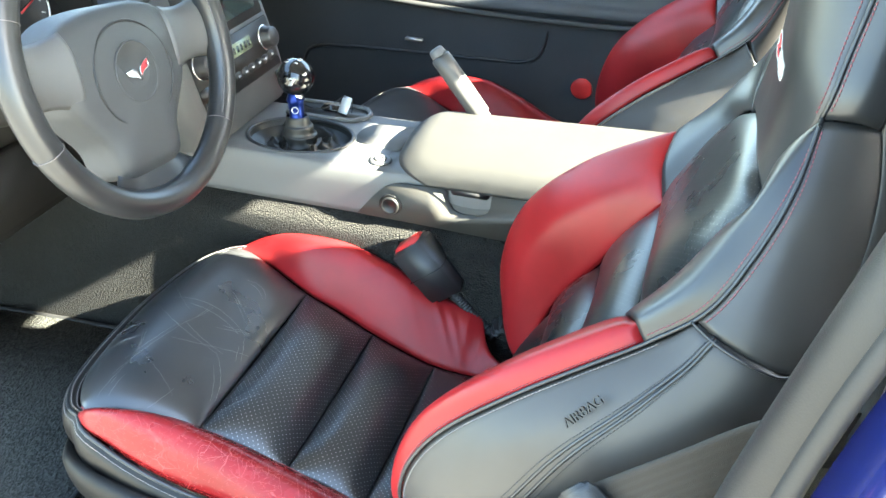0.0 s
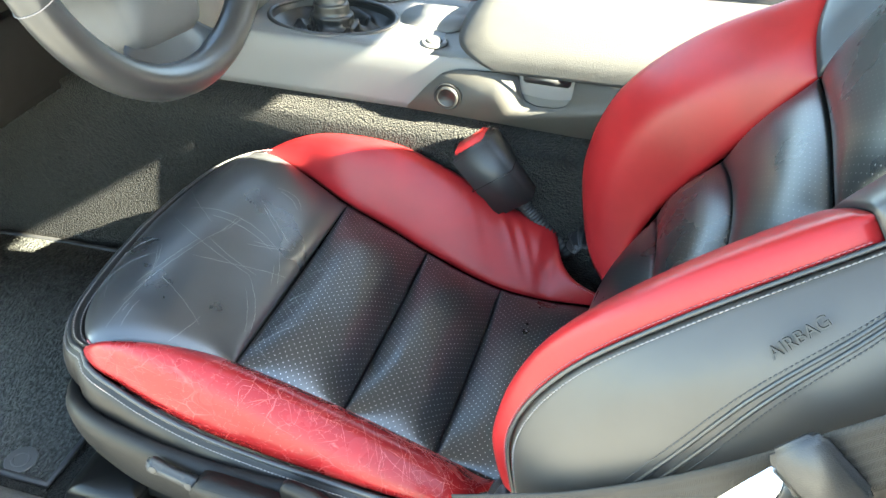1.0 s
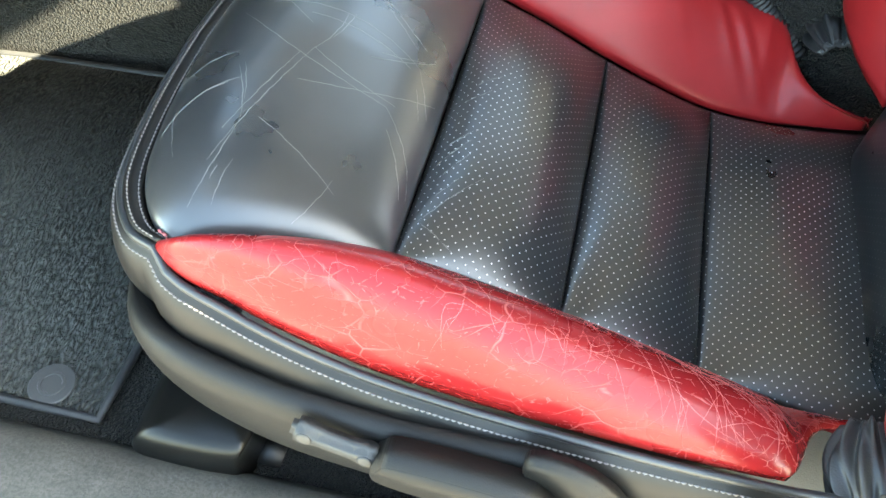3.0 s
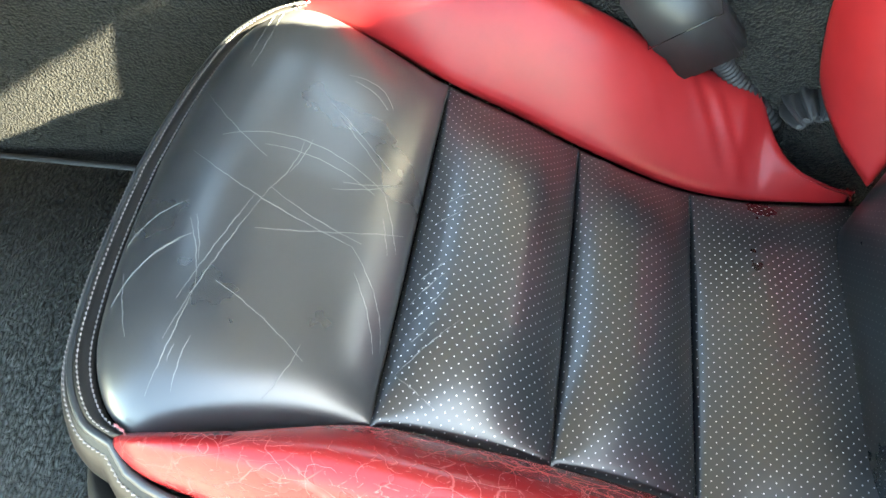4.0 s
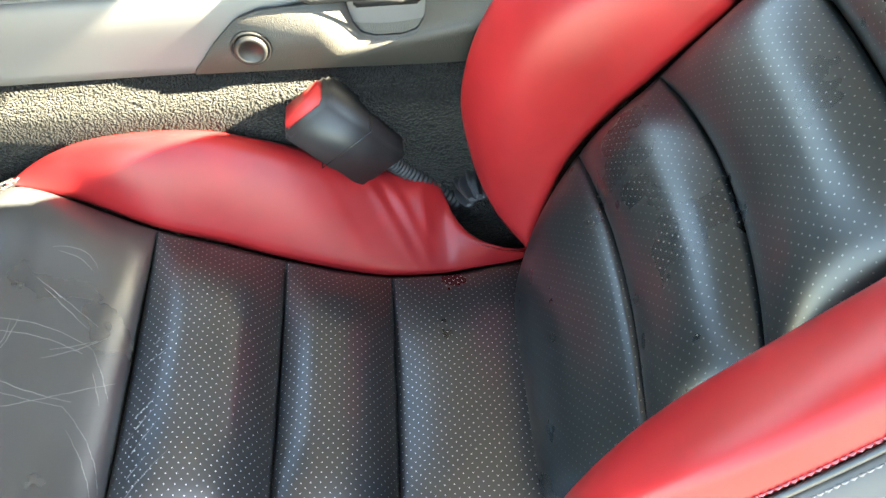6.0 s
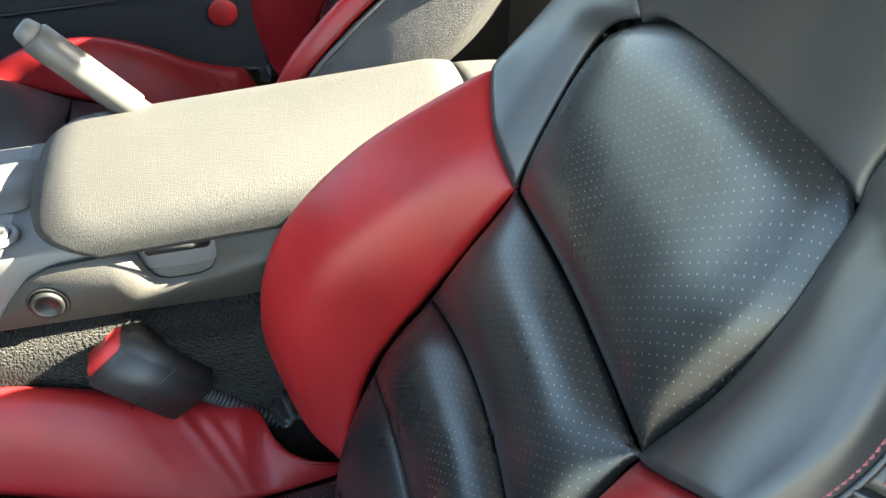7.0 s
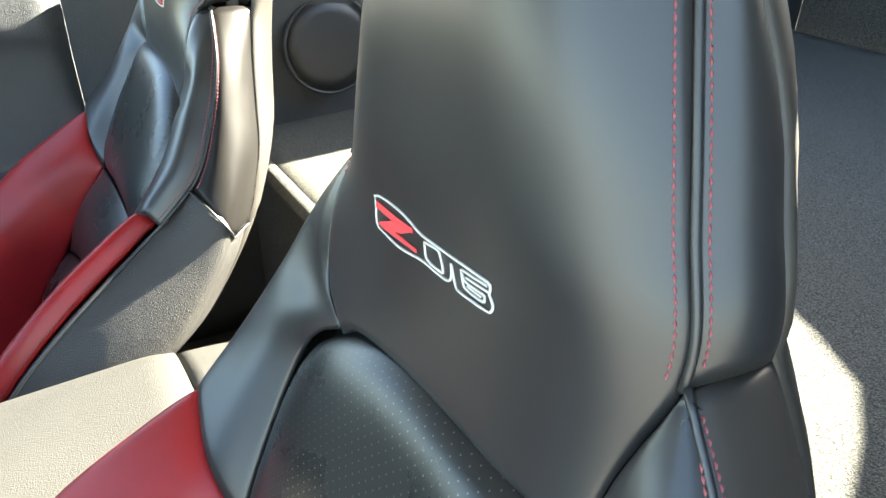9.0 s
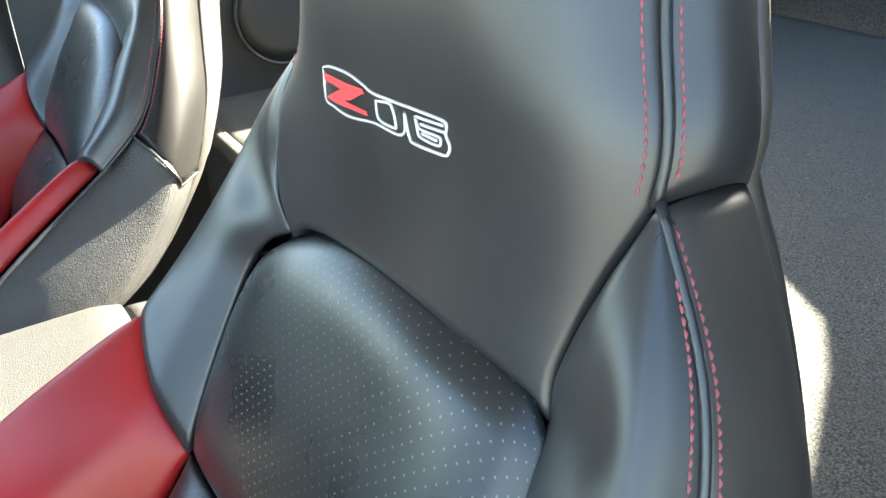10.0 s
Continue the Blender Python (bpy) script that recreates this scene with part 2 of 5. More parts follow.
M_chrome = plain("chrome", (0.7, 0.7, 0.7), 0.12, 1.0, grain=0.0)


def part(name, bm, mat, parent=None, label="", smooth=True, at=None):
    me = bpy.data.meshes.new(name)
    bm.normal_update()
    bm.to_mesh(me)
    bm.free()
    for p in me.polygons:
        p.use_smooth = smooth
    me.materials.append(mat)
    ob = new(name, me)
    if parent is not None:
        ob.parent = parent
    if at is not None:
        ob.matrix_basis = at
    if label:
        ob["label"] = label
    return ob


def empty(name, at=None):
    ob = new(name)
    ob.empty_display_size = 0.05
    if at is not None:
        ob.matrix_basis = at
    return ob


def spl(pts, u):
    """A smooth curve through the points, u from 0 to 1."""
    n = len(pts) - 1
    x = min(max(u, 0.0), 1.0) * n
    i = min(int(x), n - 1)
    f = x - i
    p = [np.asarray(pts[min(max(k, 0), n)], float) for k in (i - 1, i, i + 1, i + 2)]
    if i == 0:
        p[0] = 2 * p[1] - p[2]
    if i == n - 1:
        p[3] = 2 * p[2] - p[1]
    return 0.5 * (2 * p[1] + (p[2] - p[0]) * f + (2 * p[0] - 5 * p[1] + 4 * p[2] - p[3]) * f * f + (3 * p[1] - p[0] - 3 * p[2] + p[3]) * f ** 3)


def table(xs, ys):
    """A smooth function through a table."""
    xs, ys = np.asarray(xs, float), np.asarray(ys, float)
    d = np.gradient(ys, xs)

    def at(x):
        x = min(max(x, xs[0]), xs[-1])
        i = int(min(max(np.searchsorted(xs, x) - 1, 0), len(xs) - 2))
        h = xs[i + 1] - xs[i]
        t = (x - xs[i]) / h
        return float((2 * t ** 3 - 3 * t * t + 1) * ys[i] + (t ** 3 - 2 * t * t + t) * h * d[i] + (3 * t * t - 2 * t ** 3) * ys[i + 1] + (t ** 3 - t * t) * h * d[i + 1])
    return at


def prof(t, k):
    return 1 - abs(2 * t - 1) ** k


def surface(fn, nu, nv, out, puff=0.0, groove=0.0, k=8, ku=2.5, kv=2.5, pointed=False):
    """Points and normals of a panel; puff swells it, groove sinks its edges."""
    P = np.array([[fn(i / nu, j / nv) for j in range(nv + 1)] for i in range(nu + 1)], float)
    N = np.cross(np.gradient(P, axis=0), np.gradient(P, axis=1))
    N /= np.linalg.norm(N, axis=2, keepdims=True) + 1e-12
    if (N.reshape(-1, 3).mean(0) @ np.asarray(out, float)) < 0:
        N = -N
    for i in range(nu + 1):
        for j in range(nv + 1):
            u, v = i / nu, j / nv
            if pointed:
                groove_here = groove * min(1.0, u / 0.10)
            else:
                groove_here = groove
            P[i, j] += N[i, j] * (puff * prof(u, ku) * prof(v, kv) + groove_here * (prof(u, k) * prof(v, k) - 1))
    return P, N


def sheet_bm(P, out, th=0.006):
    """A thick sheet over a grid of points, with its edge turned in."""
    nu, nv = P.shape[0] - 1, P.shape[1] - 1
    bm = bmesh.new()
    uvl = bm.loops.layers.uv.new("UVMap")
    N = np.cross(np.gradient(P, axis=0), np.gradient(P, axis=1))
    N /= np.linalg.norm(N, axis=2, keepdims=True) + 1e-12
    flip = (N.reshape(-1, 3).mean(0) @ np.asarray(out, float)) < 0
    if flip:
        N = -N
    vs = [[bm.verts.new(P[i, j]) for j in range(nv + 1)] for i in range(nu + 1)]
    mi, mj = nu // 2, nv // 2
    U = np.concatenate([[0], np.cumsum(np.linalg.norm(np.diff(P[:, mj], axis=0), axis=1))])
    W = np.concatenate([[0], np.cumsum(np.linalg.norm(np.diff(P[mi], axis=0), axis=1))])
    # lateral distances from the middle line row by row, so that marks keep their size
    D = np.zeros((nu + 1, nv + 1))
    for i in range(nu + 1):
        row = np.concatenate([[0], np.cumsum(np.linalg.norm(np.diff(P[i], axis=0), axis=1))])
        D[i] = row - row[mj]
    for i in range(nu):
        for j in range(nv):
            q = [(i, j), (i + 1, j), (i + 1, j + 1), (i, j + 1)]
            if flip:
                q = q[::-1]
            f = bm.faces.new([vs[a][b] for a, b in q])
            for l, (a, b) in zip(f.loops, q):
                l[uvl].uv = (U[a], D[a, b])
    ring = [(i, 0) for i in range(nu + 1)] + [(nu, j) for j in range(1, nv + 1)] + [(i, nv) for i in range(nu - 1, -1, -1)] + [(0, j) for j in range(nv - 1, 0, -1)]
    if th:
        low = [bm.verts.new(P[i, j] - N[i, j] * th) for i, j in ring]
        for a in range(len(ring)):
            b = (a + 1) % len(ring)
            q = [vs[ring[b][0]][ring[b][1]], vs[ring[a][0]][ring[a][1]], low[a], low[b]]
            try:
                bm.faces.new(q[::-1] if flip else q)
            except ValueError:
                pass
    return bm


def panel(name, fn, nu, nv, mat, parent, out, label="", puff=0.0, groove=0.0, th=0.006, k=8, ku=2.5, kv=2.5, pointed=False):
    P, _ = surface(fn, nu, nv, out, puff, groove, k, ku, kv, pointed)
    return part(name, sheet_bm(P, out, th), mat, parent, label)


def sweep_bm(pts, radius, sides=8, closed=False, squash=1.0, cap=True):
    """A tube along the points; radius is a number or a function of 0..1."""
    bm = bmesh.new()
    pts = [Vector(p) for p in pts]
    n = len(pts)
    rings = []
    up = None
    for i, p in enumerate(pts):
        a = pts[(i - 1) % n] if closed or i else p
        b = pts[(i + 1) % n] if closed or i < n - 1 else p
        d = (b - a).normalized()
        if up is None:
            up = Vector((0, 0, 1)) if abs(d.z) < 0.9 else Vector((0, 1, 0))
        s = d.cross(up).normalized()
        up = s.cross(d).normalized()
        r = radius(i / max(1, n - 1)) if callable(radius) else radius
        rings.append([bm.verts.new(p + s * (r * math.cos(t)) + up * (r * squash * math.sin(t))) for t in (2 * math.pi * k / sides for k in range(sides))])
    m = n if closed else n - 1
    for i in range(m):
        A, B = rings[i], rings[(i + 1) % n]
        for k in range(sides):
            bm.faces.new([A[k], B[k], B[(k + 1) % sides], A[(k + 1) % sides]])
    if cap and not closed:
        bm.faces.new(rings[0])
        bm.faces.new(rings[-1][::-1])
    bmesh.ops.recalc_face_normals(bm, faces=bm.faces)
    return bm


def slab_bm(outline, depth, bevel=0.0, seg=2):
    """A flat outline (x, y) with thickness along z, its edges rounded."""
    bm = bmesh.new()
    f = bm.faces.new([bm.verts.new((x, y, 0)) for x, y in outline])
    r = bmesh.ops.extrude_face_region(bm, geom=[f])
    bmesh.ops.translate(bm, verts=[v for v in r["geom"] if isinstance(v, bmesh.types.BMVert)], vec=(0, 0, depth))
    bmesh.ops.recalc_face_normals(bm, faces=bm.faces)
    if bevel:
        bmesh.ops.bevel(bm, geom=list(bm.edges), offset=bevel, segments=seg, affect="EDGES", clamp_overlap=True)
    return bm


def block_bm(lo, hi, bevel=0.004, seg=2):
    bm = bmesh.new()
    bmesh.ops.create_cube(bm, size=1)
    lo, hi = Vector(lo), Vector(hi)
    for v in bm.verts:
        v.co = Vector([(lo[i] + hi[i]) / 2 + v.co[i] * (hi[i] - lo[i]) for i in range(3)])
    if bevel:
        bmesh.ops.bevel(bm, geom=list(bm.edges), offset=bevel, segments=seg, affect="EDGES", clamp_overlap=True)
    return bm


def lathe_bm(profile, sides=32):
    """A turned body about z from (radius, height) pairs."""
    bm = bmesh.new()
    rings = [[bm.verts.new((r * math.cos(2 * math.pi * k / sides), r * math.sin(2 * math.pi * k / sides), z)) for k in range(sides)] for r, z in profile]
    for A, B in zip(rings, rings[1:]):
        for k in range(sides):
            bm.faces.new([A[k], A[(k + 1) % sides], B[(k + 1) % sides], B[k]])
    bm.faces.new(rings[0][::-1])
    bm.faces.new(rings[-1])
    bmesh.ops.recalc_face_normals(bm, faces=bm.faces)
    return bm


def rounded(outline, n):
    """A smooth closed outline through the corners given."""
    k = len(outline)
    ring = [(*outline[i % k], 0) for i in range(-2, k + 3)]
    return [tuple(spl(ring, (2 + k * i / n) / (k + 4))[:2]) for i in range(n)]


def facing(place, x_axis, z_axis):
    """A pose whose z points along z_axis and whose x lies along x_axis."""
    z = Vector(z_axis).normalized()
    x = Vector(x_axis)
    x = (x - z * x.dot(z)).normalized()
    y = z.cross(x)
    m = Matrix((x, y, z)).transposed().to_4x4()
    m.translation = place
    return m


def stitches(name, path, out, parent, mat, pitch=0.0036, length=0.0031, width=0.00062, lift=0.0013):
    """A row of short stitches along a polyline; out gives the way up at each point."""
    pts = [Vector(p) for p in path]
    outs = [Vector(o).normalized() for o in out]
    bm = bmesh.new()
    rest = pitch * 0.5
    for a, b, o in zip(pts, pts[1:], outs):
        d = b - a
        L = d.length
        if L < 1e-7:
            continue
        d = d / L
        s = d.cross(o).normalized()
        while rest < L:
            c = a + d * rest + o * lift
            q = []
            for fx, w, hgt in ((-0.5, 0.4, -0.0012), (0.0, 1.0, 0.0), (0.5, 0.4, -0.0012)):
                q.append([bm.verts.new(c + d * (length * fx) + s * (width * w * sy) + o * (hgt - (0.0009 if lo else 0))) for sy, lo in ((-1, 1), (-0.6, 0), (0.6, 0), (1, 1))])
            for A, B in zip(q, q[1:]):
                for k in range(3):
                    bm.faces.new([A[k], A[k + 1], B[k + 1], B[k]])
            rest += pitch
        rest -= L
    ob = part(name, bm, mat, parent)
    ob["kind"] = "stuff"
    return ob


# ---- seats ----
XS = [-0.252, -0.241, -0.200, -0.125, -0.070, -0.018, 0.076, 0.130, 0.175, 0.245]
c_yi = table(XS, [0.186, 0.1825, 0.172, 0.146, 0.140, 0.135, 0.133, 0.138, 0.146, 0.160])
c_zi = table(XS, [0.305, 0.3025, 0.293, 0.276, 0.256, 0.235, 0.202, 0.194, 0.190, 0.186])
c_yo = table(XS, [0.194, 0.2015, 0.213, 0.224, 0.227, 0.228, 0.226, 0.222, 0.216, 0.208])
c_zo = table(XS, [0.302, 0.300, 0.290, 0.274, 0.267, 0.262, 0.252, 0.246, 0.242, 0.238])
c_hb = table(XS, [0.002, 0.014, 0.040, 0.056, 0.058, 0.055, 0.044, 0.030, 0.020, 0.010])
# the fuller, rounder bolster away from the driver's door
c_hf = table(XS, [0.001, 0.010, 0.040, 0.071, 0.078, 0.069, 0.033, 0.021, 0.016, 0.010])
FRONT = [(-0.252, 0.190, 0.304), (-0.275, 0.178, 0.301), (-0.295, 0.148, 0.300), (-0.305, 0.105, 0.300), (-0.310, 0.055, 0.301), (-0.312, 0.0, 0.302)]
b_x = table([0.10, 0.190, 0.235, 0.285, 0.341, 0.424, 0.531, 0.600, 0.657, 0.700], [0.178, 0.194, 0.202, 0.214, 0.238, 0.290, 0.353, 0.392, 0.424, 0.436])
b_w = table([0.10, 0.235, 0.341, 0.424, 0.531, 0.580, 0.630, 0.660, 0.685], [0.12, 0.122, 0.138, 0.131, 0.116, 0.1255, 0.1285, 0.122, 0.116])
h_x = table([0.66, 0.70, 0.75, 0.80, 0.86, 0.92, 0.975], [0.424, 0.430, 0.435, 0.436, 0.440, 0.452, 0.480])
# half width of the head panel and how far its edges sweep back, on the console side and on the door side
HZ = [0.640, 0.662, 0.672, 0.685, 0.705, 0.725, 0.745, 0.760, 0.80, 0.86, 0.92, 0.975]
w_in = table(HZ, [0.092, 0.094, 0.108, 0.117, 0.119, 0.1195, 0.120, 0.126, 0.118, 0.098, 0.077, 0.050])
w_out = table(HZ, [0.112, 0.113, 0.115, 0.113, 0.116, 0.122, 0.129, 0.130, 0.118, 0.098, 0.077, 0.050])
s_in = table(HZ, [0.001, 0.001, 0.001, 0.002, 0.003, 0.006, 0.015, 0.026, 0.036, 0.044, 0.045, 0.046])
s_out = table(HZ, [0.008, 0.009, 0.010, 0.011, 0.015, 0.020, 0.026, 0.029, 0.036, 0.044, 0.045, 0.046])
INB = 1           # which way the console lies from the seat being built
SLIM = False      # the passenger seat's side panels end further forward
RED_I = [(0.198, 0.124, 0.238), (0.234, 0.138, 0.338), (0.290, 0.131, 0.424), (0.325, 0.122, 0.480), (0.353, 0.116, 0.531)]
RED_C = [(0.158, 0.200, 0.272), (0.149, 0.206, 0.355), (0.178, 0.206, 0.447), (0.250, 0.204, 0.522), (0.355, 0.187, 0.590)]
RED_O = [(0.172, 0.221, 0.285), (0.165, 0.226, 0.370), (0.196, 0.227, 0.442), (0.264, 0.222, 0.508), (0.368, 0.201, 0.577)]
SHO_I = [(0.353, 0.116, 0.531), (0.384, 0.1265, 0.585), (0.409, 0.1285, 0.628), (0.419, 0.116, 0.648), (0.425, 0.094, 0.6605)]
SHO_J = [(0.353, 0.116, 0.531), (0.384, 0.1265, 0.585), (0.408, 0.126, 0.628), (0.422, 0.1215, 0.652), (0.436, 0.115, 0.672)]
SHO_C = [(0.355, 0.187, 0.590), (0.392, 0.187, 0.628), (0.420, 0.167, 0.676), (0.441, 0.150, 0.717), (0.463, 0.131, 0.752)]
SHO_O = [(0.368, 0.201, 0.577), (0.410, 0.197, 0.615), (0.436, 0.182, 0.662), (0.453, 0.163, 0.708), (0.463, 0.131, 0.752)]
LOW_O = RED_O + [tuple(spl(SHO_O, 0.20))]
SIDE_M = [(0.215, 0.250, 0.268), (0.245, 0.259, 0.358), (0.285, 0.263, 0.438), (0.340, 0.256, 0.498), (0.412, 0.236, 0.562), (0.443, 0.221, 0.600)]
SIDE_R = [(0.300, 0.246, 0.205), (0.365, 0.244, 0.320), (0.408, 0.244, 0.420), (0.445, 0.238, 0.500), (0.468, 0.223, 0.555), (0.476, 0.209, 0.582)]
UP_M = [(0.436, 0.218, 0.601), (0.448, 0.209, 0.620), (0.461, 0.196, 0.643), (0.473, 0.181, 0.668), (0.481, 0.164, 0.706), (0.480, 0.134, 0.753)]
UP_R = [(0.476, 0.211, 0.582), (0.485, 0.201, 0.608), (0.494, 0.182, 0.637), (0.502, 0.166, 0.669), (0.505, 0.148, 0.708), (0.502, 0.129, 0.748)]
# the same for the passenger seat
SLIM_M = [(0.205, 0.248, 0.288), (0.228, 0.259, 0.367), (0.266, 0.264, 0.434), (0.33, 0.2603, 0.488), (0.394, 0.2447, 0.547), (0.424, 0.233, 0.582)]
SLIM_R = [(0.228, 0.242, 0.275), (0.258, 0.248, 0.372), (0.3, 0.246, 0.428), (0.366, 0.2423, 0.478), (0.409, 0.2307, 0.528), (0.43, 0.22, 0.56)]
SLUP_M = [(0.416, 0.228, 0.59), (0.428, 0.2165, 0.612), (0.441, 0.201, 0.638), (0.452, 0.1855, 0.666), (0.466, 0.165, 0.706), (0.478, 0.134, 0.753)]
SLUP_R = [(0.43, 0.222, 0.56), (0.447, 0.2105, 0.592), (0.463, 0.193, 0.626), (0.474, 0.1725, 0.664), (0.486, 0.15, 0.706), (0.5, 0.129, 0.748)]


WRAP = (0.022, -0.024, 0.0)      # the side panels run on round the back edge


def mir(p, s):
    return np.array((p[0], p[1] * s, p[2]), float)


def strip4(I, M, C, O, w):
    return spl([I, M, C, O], w)


EDGE = 0.065      # share of the front panel taken by its sewn border


def front_border(u, w):
    """The sewn border round the cushion's front."""
    v = 0.004 + 0.992 * u
    a = abs(v * 2 - 1)
    s = 1 if v >= 0.5 else -1
    F = mir(spl(FRONT[::-1], a), s)
    B = np.array((-0.125, s * a * 0.146, 0.276))
    k = EDGE * w * 1.1
    p = F * (1 - k) + B * k
    p[2] += 0.003 * math.sin(math.pi * min(1.0, w * 1.05)) + 0.001
    return p


def front_panel(u, v):
    a = abs(v * 2 - 1)
    s = 1 if v >= 0.5 else -1
    F = mir(spl(FRONT[::-1], a), s)
    B = np.array((-0.125, s * a * 0.146, 0.276))
    k = EDGE + (1 - EDGE) * u
    p = F * (1 - k) + B * k
    p[2] += 0.026 * math.sin(math.pi * u ** 0.62) * (1 - a ** 4) + 0.004 * math.sin(math.pi * u) * (1 - a)
    return p


def cushion_band(xa, xb):
    def fn(u, v):
        x = xa + (xb - xa) * u
        q = v * 2 - 1
        return np.array((x, q * c_yi(x), c_zi(x) - 0.004 * (1 - q * q)))
    return fn


e_y = table([0.110, 0.122, 0.129, 0.136, 0.145, 0.158, 0.178, 0.206], [0.0, 0.004, 0.018, 0.036, 0.048, 0.056, 0.060, 0.058])
e_z = table([0.110, 0.122, 0.129, 0.136, 0.145, 0.158, 0.178, 0.206], [0.0, 0.000, 0.006, 0.014, 0.022, 0.029, 0.034, 0.040])


def cushion_bolster(s):
    """A long red bolster; its rear end is cut away round the hinge and runs out in a point."""
    def fn(u, w):
        x = -0.252 + (0.206 + 0.252) * u
        cut = min(1.0, max(0.0, (x - 0.110) / 0.02))
        yo, zo = c_yo(x) - e_y(x), c_zo(x) - e_z(x)
        y = c_yi(x) * (1 - w) + yo * w
        z = c_zi(x) * (1 - w) + zo * w + (c_hf if s > 0 else c_hb)(x) * (1 - 0.55 * cut) * math.sin(math.pi * w ** 1.3) ** 0.8
        if s > 0:
            # folds gathered at the rear of the inboard bolster
            b = 0.0016 * math.sin(math.pi * min(1.0, w * 1.25)) ** 2
            for c, k, f in ((0.068, -0.075, 1.0), (0.088, -0.062, 0.9), (0.020, -0.085, 0.3)):
                d = (x - c - k * (w - 0.5)) / 0.0055
                z += b * f * (math.exp(-d * d) - 0.7 * math.exp(-(d - 1.6) ** 2))
        return np.array((x, s * y, z))
    return fn


def back_band(za, zb, la, lb):
    def fn(u, v):
        z = za + (zb - za) * u
        q = v * 2 - 1
        z2 = z + (la + (lb - la) * u) * (1 - q * q)
        return np.array((b_x(z2), q * b_w(z), z2))
    return fn


top_in = table([-1.0, -0.96, -0.9, -0.8, -0.5, -0.15, 0.15, 0.4, 0.57, 0.73, 0.85, 0.94, 1.0], [0.655, 0.670, 0.678, 0.683, 0.687, 0.687, 0.684, 0.6785, 0.672, 0.663, 0.654, 0.644, 0.632])


def insert_top(q):
    """The rounded upper edge of the back's large insert, q from -1 to 1 across it."""
    return top_in(q * INB)


def back_insert(u, v):
    q = v * 2 - 1
    low = 0.531 + 0.006 * (1 - q * q)
    z = low + (insert_top(q) - low) * u
    return np.array((b_x(z), q * b_w(z), z))


def insert_backing(u, v):
    q = v * 2 - 1
    z = 0.60 + 0.084 * u
    return np.array((b_x(z) + 0.014, q * (b_w(z) - 0.004), z))


def red_back(s):
    def fn(u, w):
        I, C, O = (spl(t, u) for t in (RED_I, RED_C, RED_O))
        if SLIM:
            C, O = C - np.array((0, 0.012, 0)), O - np.array((0, 0.014, 0))
        M = (I + C) / 2 + np.array((-0.016, -0.012, 0.006)) * (0.5 + 0.5 * math.sin(math.pi * u))
        return mir(strip4(I, M, C, O, w), s)
    return fn


def shoulder(s):
    inner = SHO_I if s == INB else SHO_J

    def fn(u, w):
        O, C = (mir(spl(t, u), s) + np.array((0, HEAD_Y * u, 0)) for t in (SHO_O, SHO_C))
        if u < 0.6:
            I = mir(spl(inner, u / 0.6), s) + np.array((0, HEAD_Y * u / 0.6, 0))
        else:
            z0 = inner[-1][2]
            I = head_edge(s, z0 + (0.752 - z0) * (u - 0.6) / 0.4)
        pinch = 1 - 0.85 * math.exp(-((u - 0.6) / 0.14) ** 2)
        M = (I + C) / 2 + np.array((-0.008, -0.004 * s, 0.003)) * (1 - u ** 5) * pinch
        return strip4(I, M, C, O, w)
    return fn


def side_low(s):
    def fn(u, w):
        O, M, R = (spl(t, u) for t in (LOW_O, SLIM_M if SLIM else SIDE_M, SLIM_R if SLIM else SIDE_R))
        if SLIM:
            O = O - np.array((0, 0.014 * (1 - u ** 4), 0))
        return mir(spl([O, O * 0.45 + M * 0.55 + np.array((0, 0.006, 0)), M * 0.6 + R * 0.4 + np.array((0, 0.006, 0)), R, R + np.array(WRAP)], w), s)
    return fn


def side_up(s):
    edge = shoulder(s)

    def fn(u, w):
        O = edge(0.20 + 0.79 * u, 1.0)
        M, R = (mir(spl(t, u), s) + np.array((0, HEAD_Y * u, 0)) for t in (SLUP_M if SLIM else UP_M, SLUP_R if SLIM else UP_R))
        b = np.array((0, s * 0.004 * (1 - u), 0))
        return spl([O, O * 0.45 + M * 0.55 + b, M * 0.6 + R * 0.4 + b, R, R + np.array((WRAP[0], s * WRAP[1], 0)) * (1 - 0.8 * u)], w)
    return fn


HEAD_Y = 0.004      # the head sits a little off the middle line


def h_w(z, s=None):
    return w_in(z) if s == INB else w_out(z)


def h_s(z, s=None):
    return s_in(z) if s == INB else s_out(z)


def head_point(y, z):
    s = 1 if y >= 0 else -1
    return np.array((h_x(z) + h_s(z, s) * min(1.0, abs(y) / h_w(z, s)) ** 4.2, y + HEAD_Y, z))


def head_edge(s, z):
    return head_point(s * h_w(z, s), z)


def head_front(u, v):
    q = v * 2 - 1
    zb = (0.6605 if q * INB > 0 else 0.672) if abs(q) >= 1 else insert_top(q * (0.76 if q * INB > 0 else 0.94)) - 0.003
    z = zb + (0.975 - zb) * u
    return head_point(q * h_w(z, 1 if q >= 0 else -1), z)


def head_depth(u):
    return 0.068 + 0.012 * min(1.0, u / 0.3) - 0.012 * u - 0.11 * max(0.0, u - 0.38) ** 1.5


def head_side(s):
    def fn(u, w):
        z = 0.750 + (0.975 - 0.750) * u
        y, b = h_w(z, s), h_s(z, s)
        return np.array((h_x(z) + b + (head_depth(u) - b) * w, HEAD_Y + s * (y + 0.008 * math.sin(math.pi * w)), z + (0.006 * math.sin(math.pi * w) - 0.003 * w) * (1 - u)))
    return fn


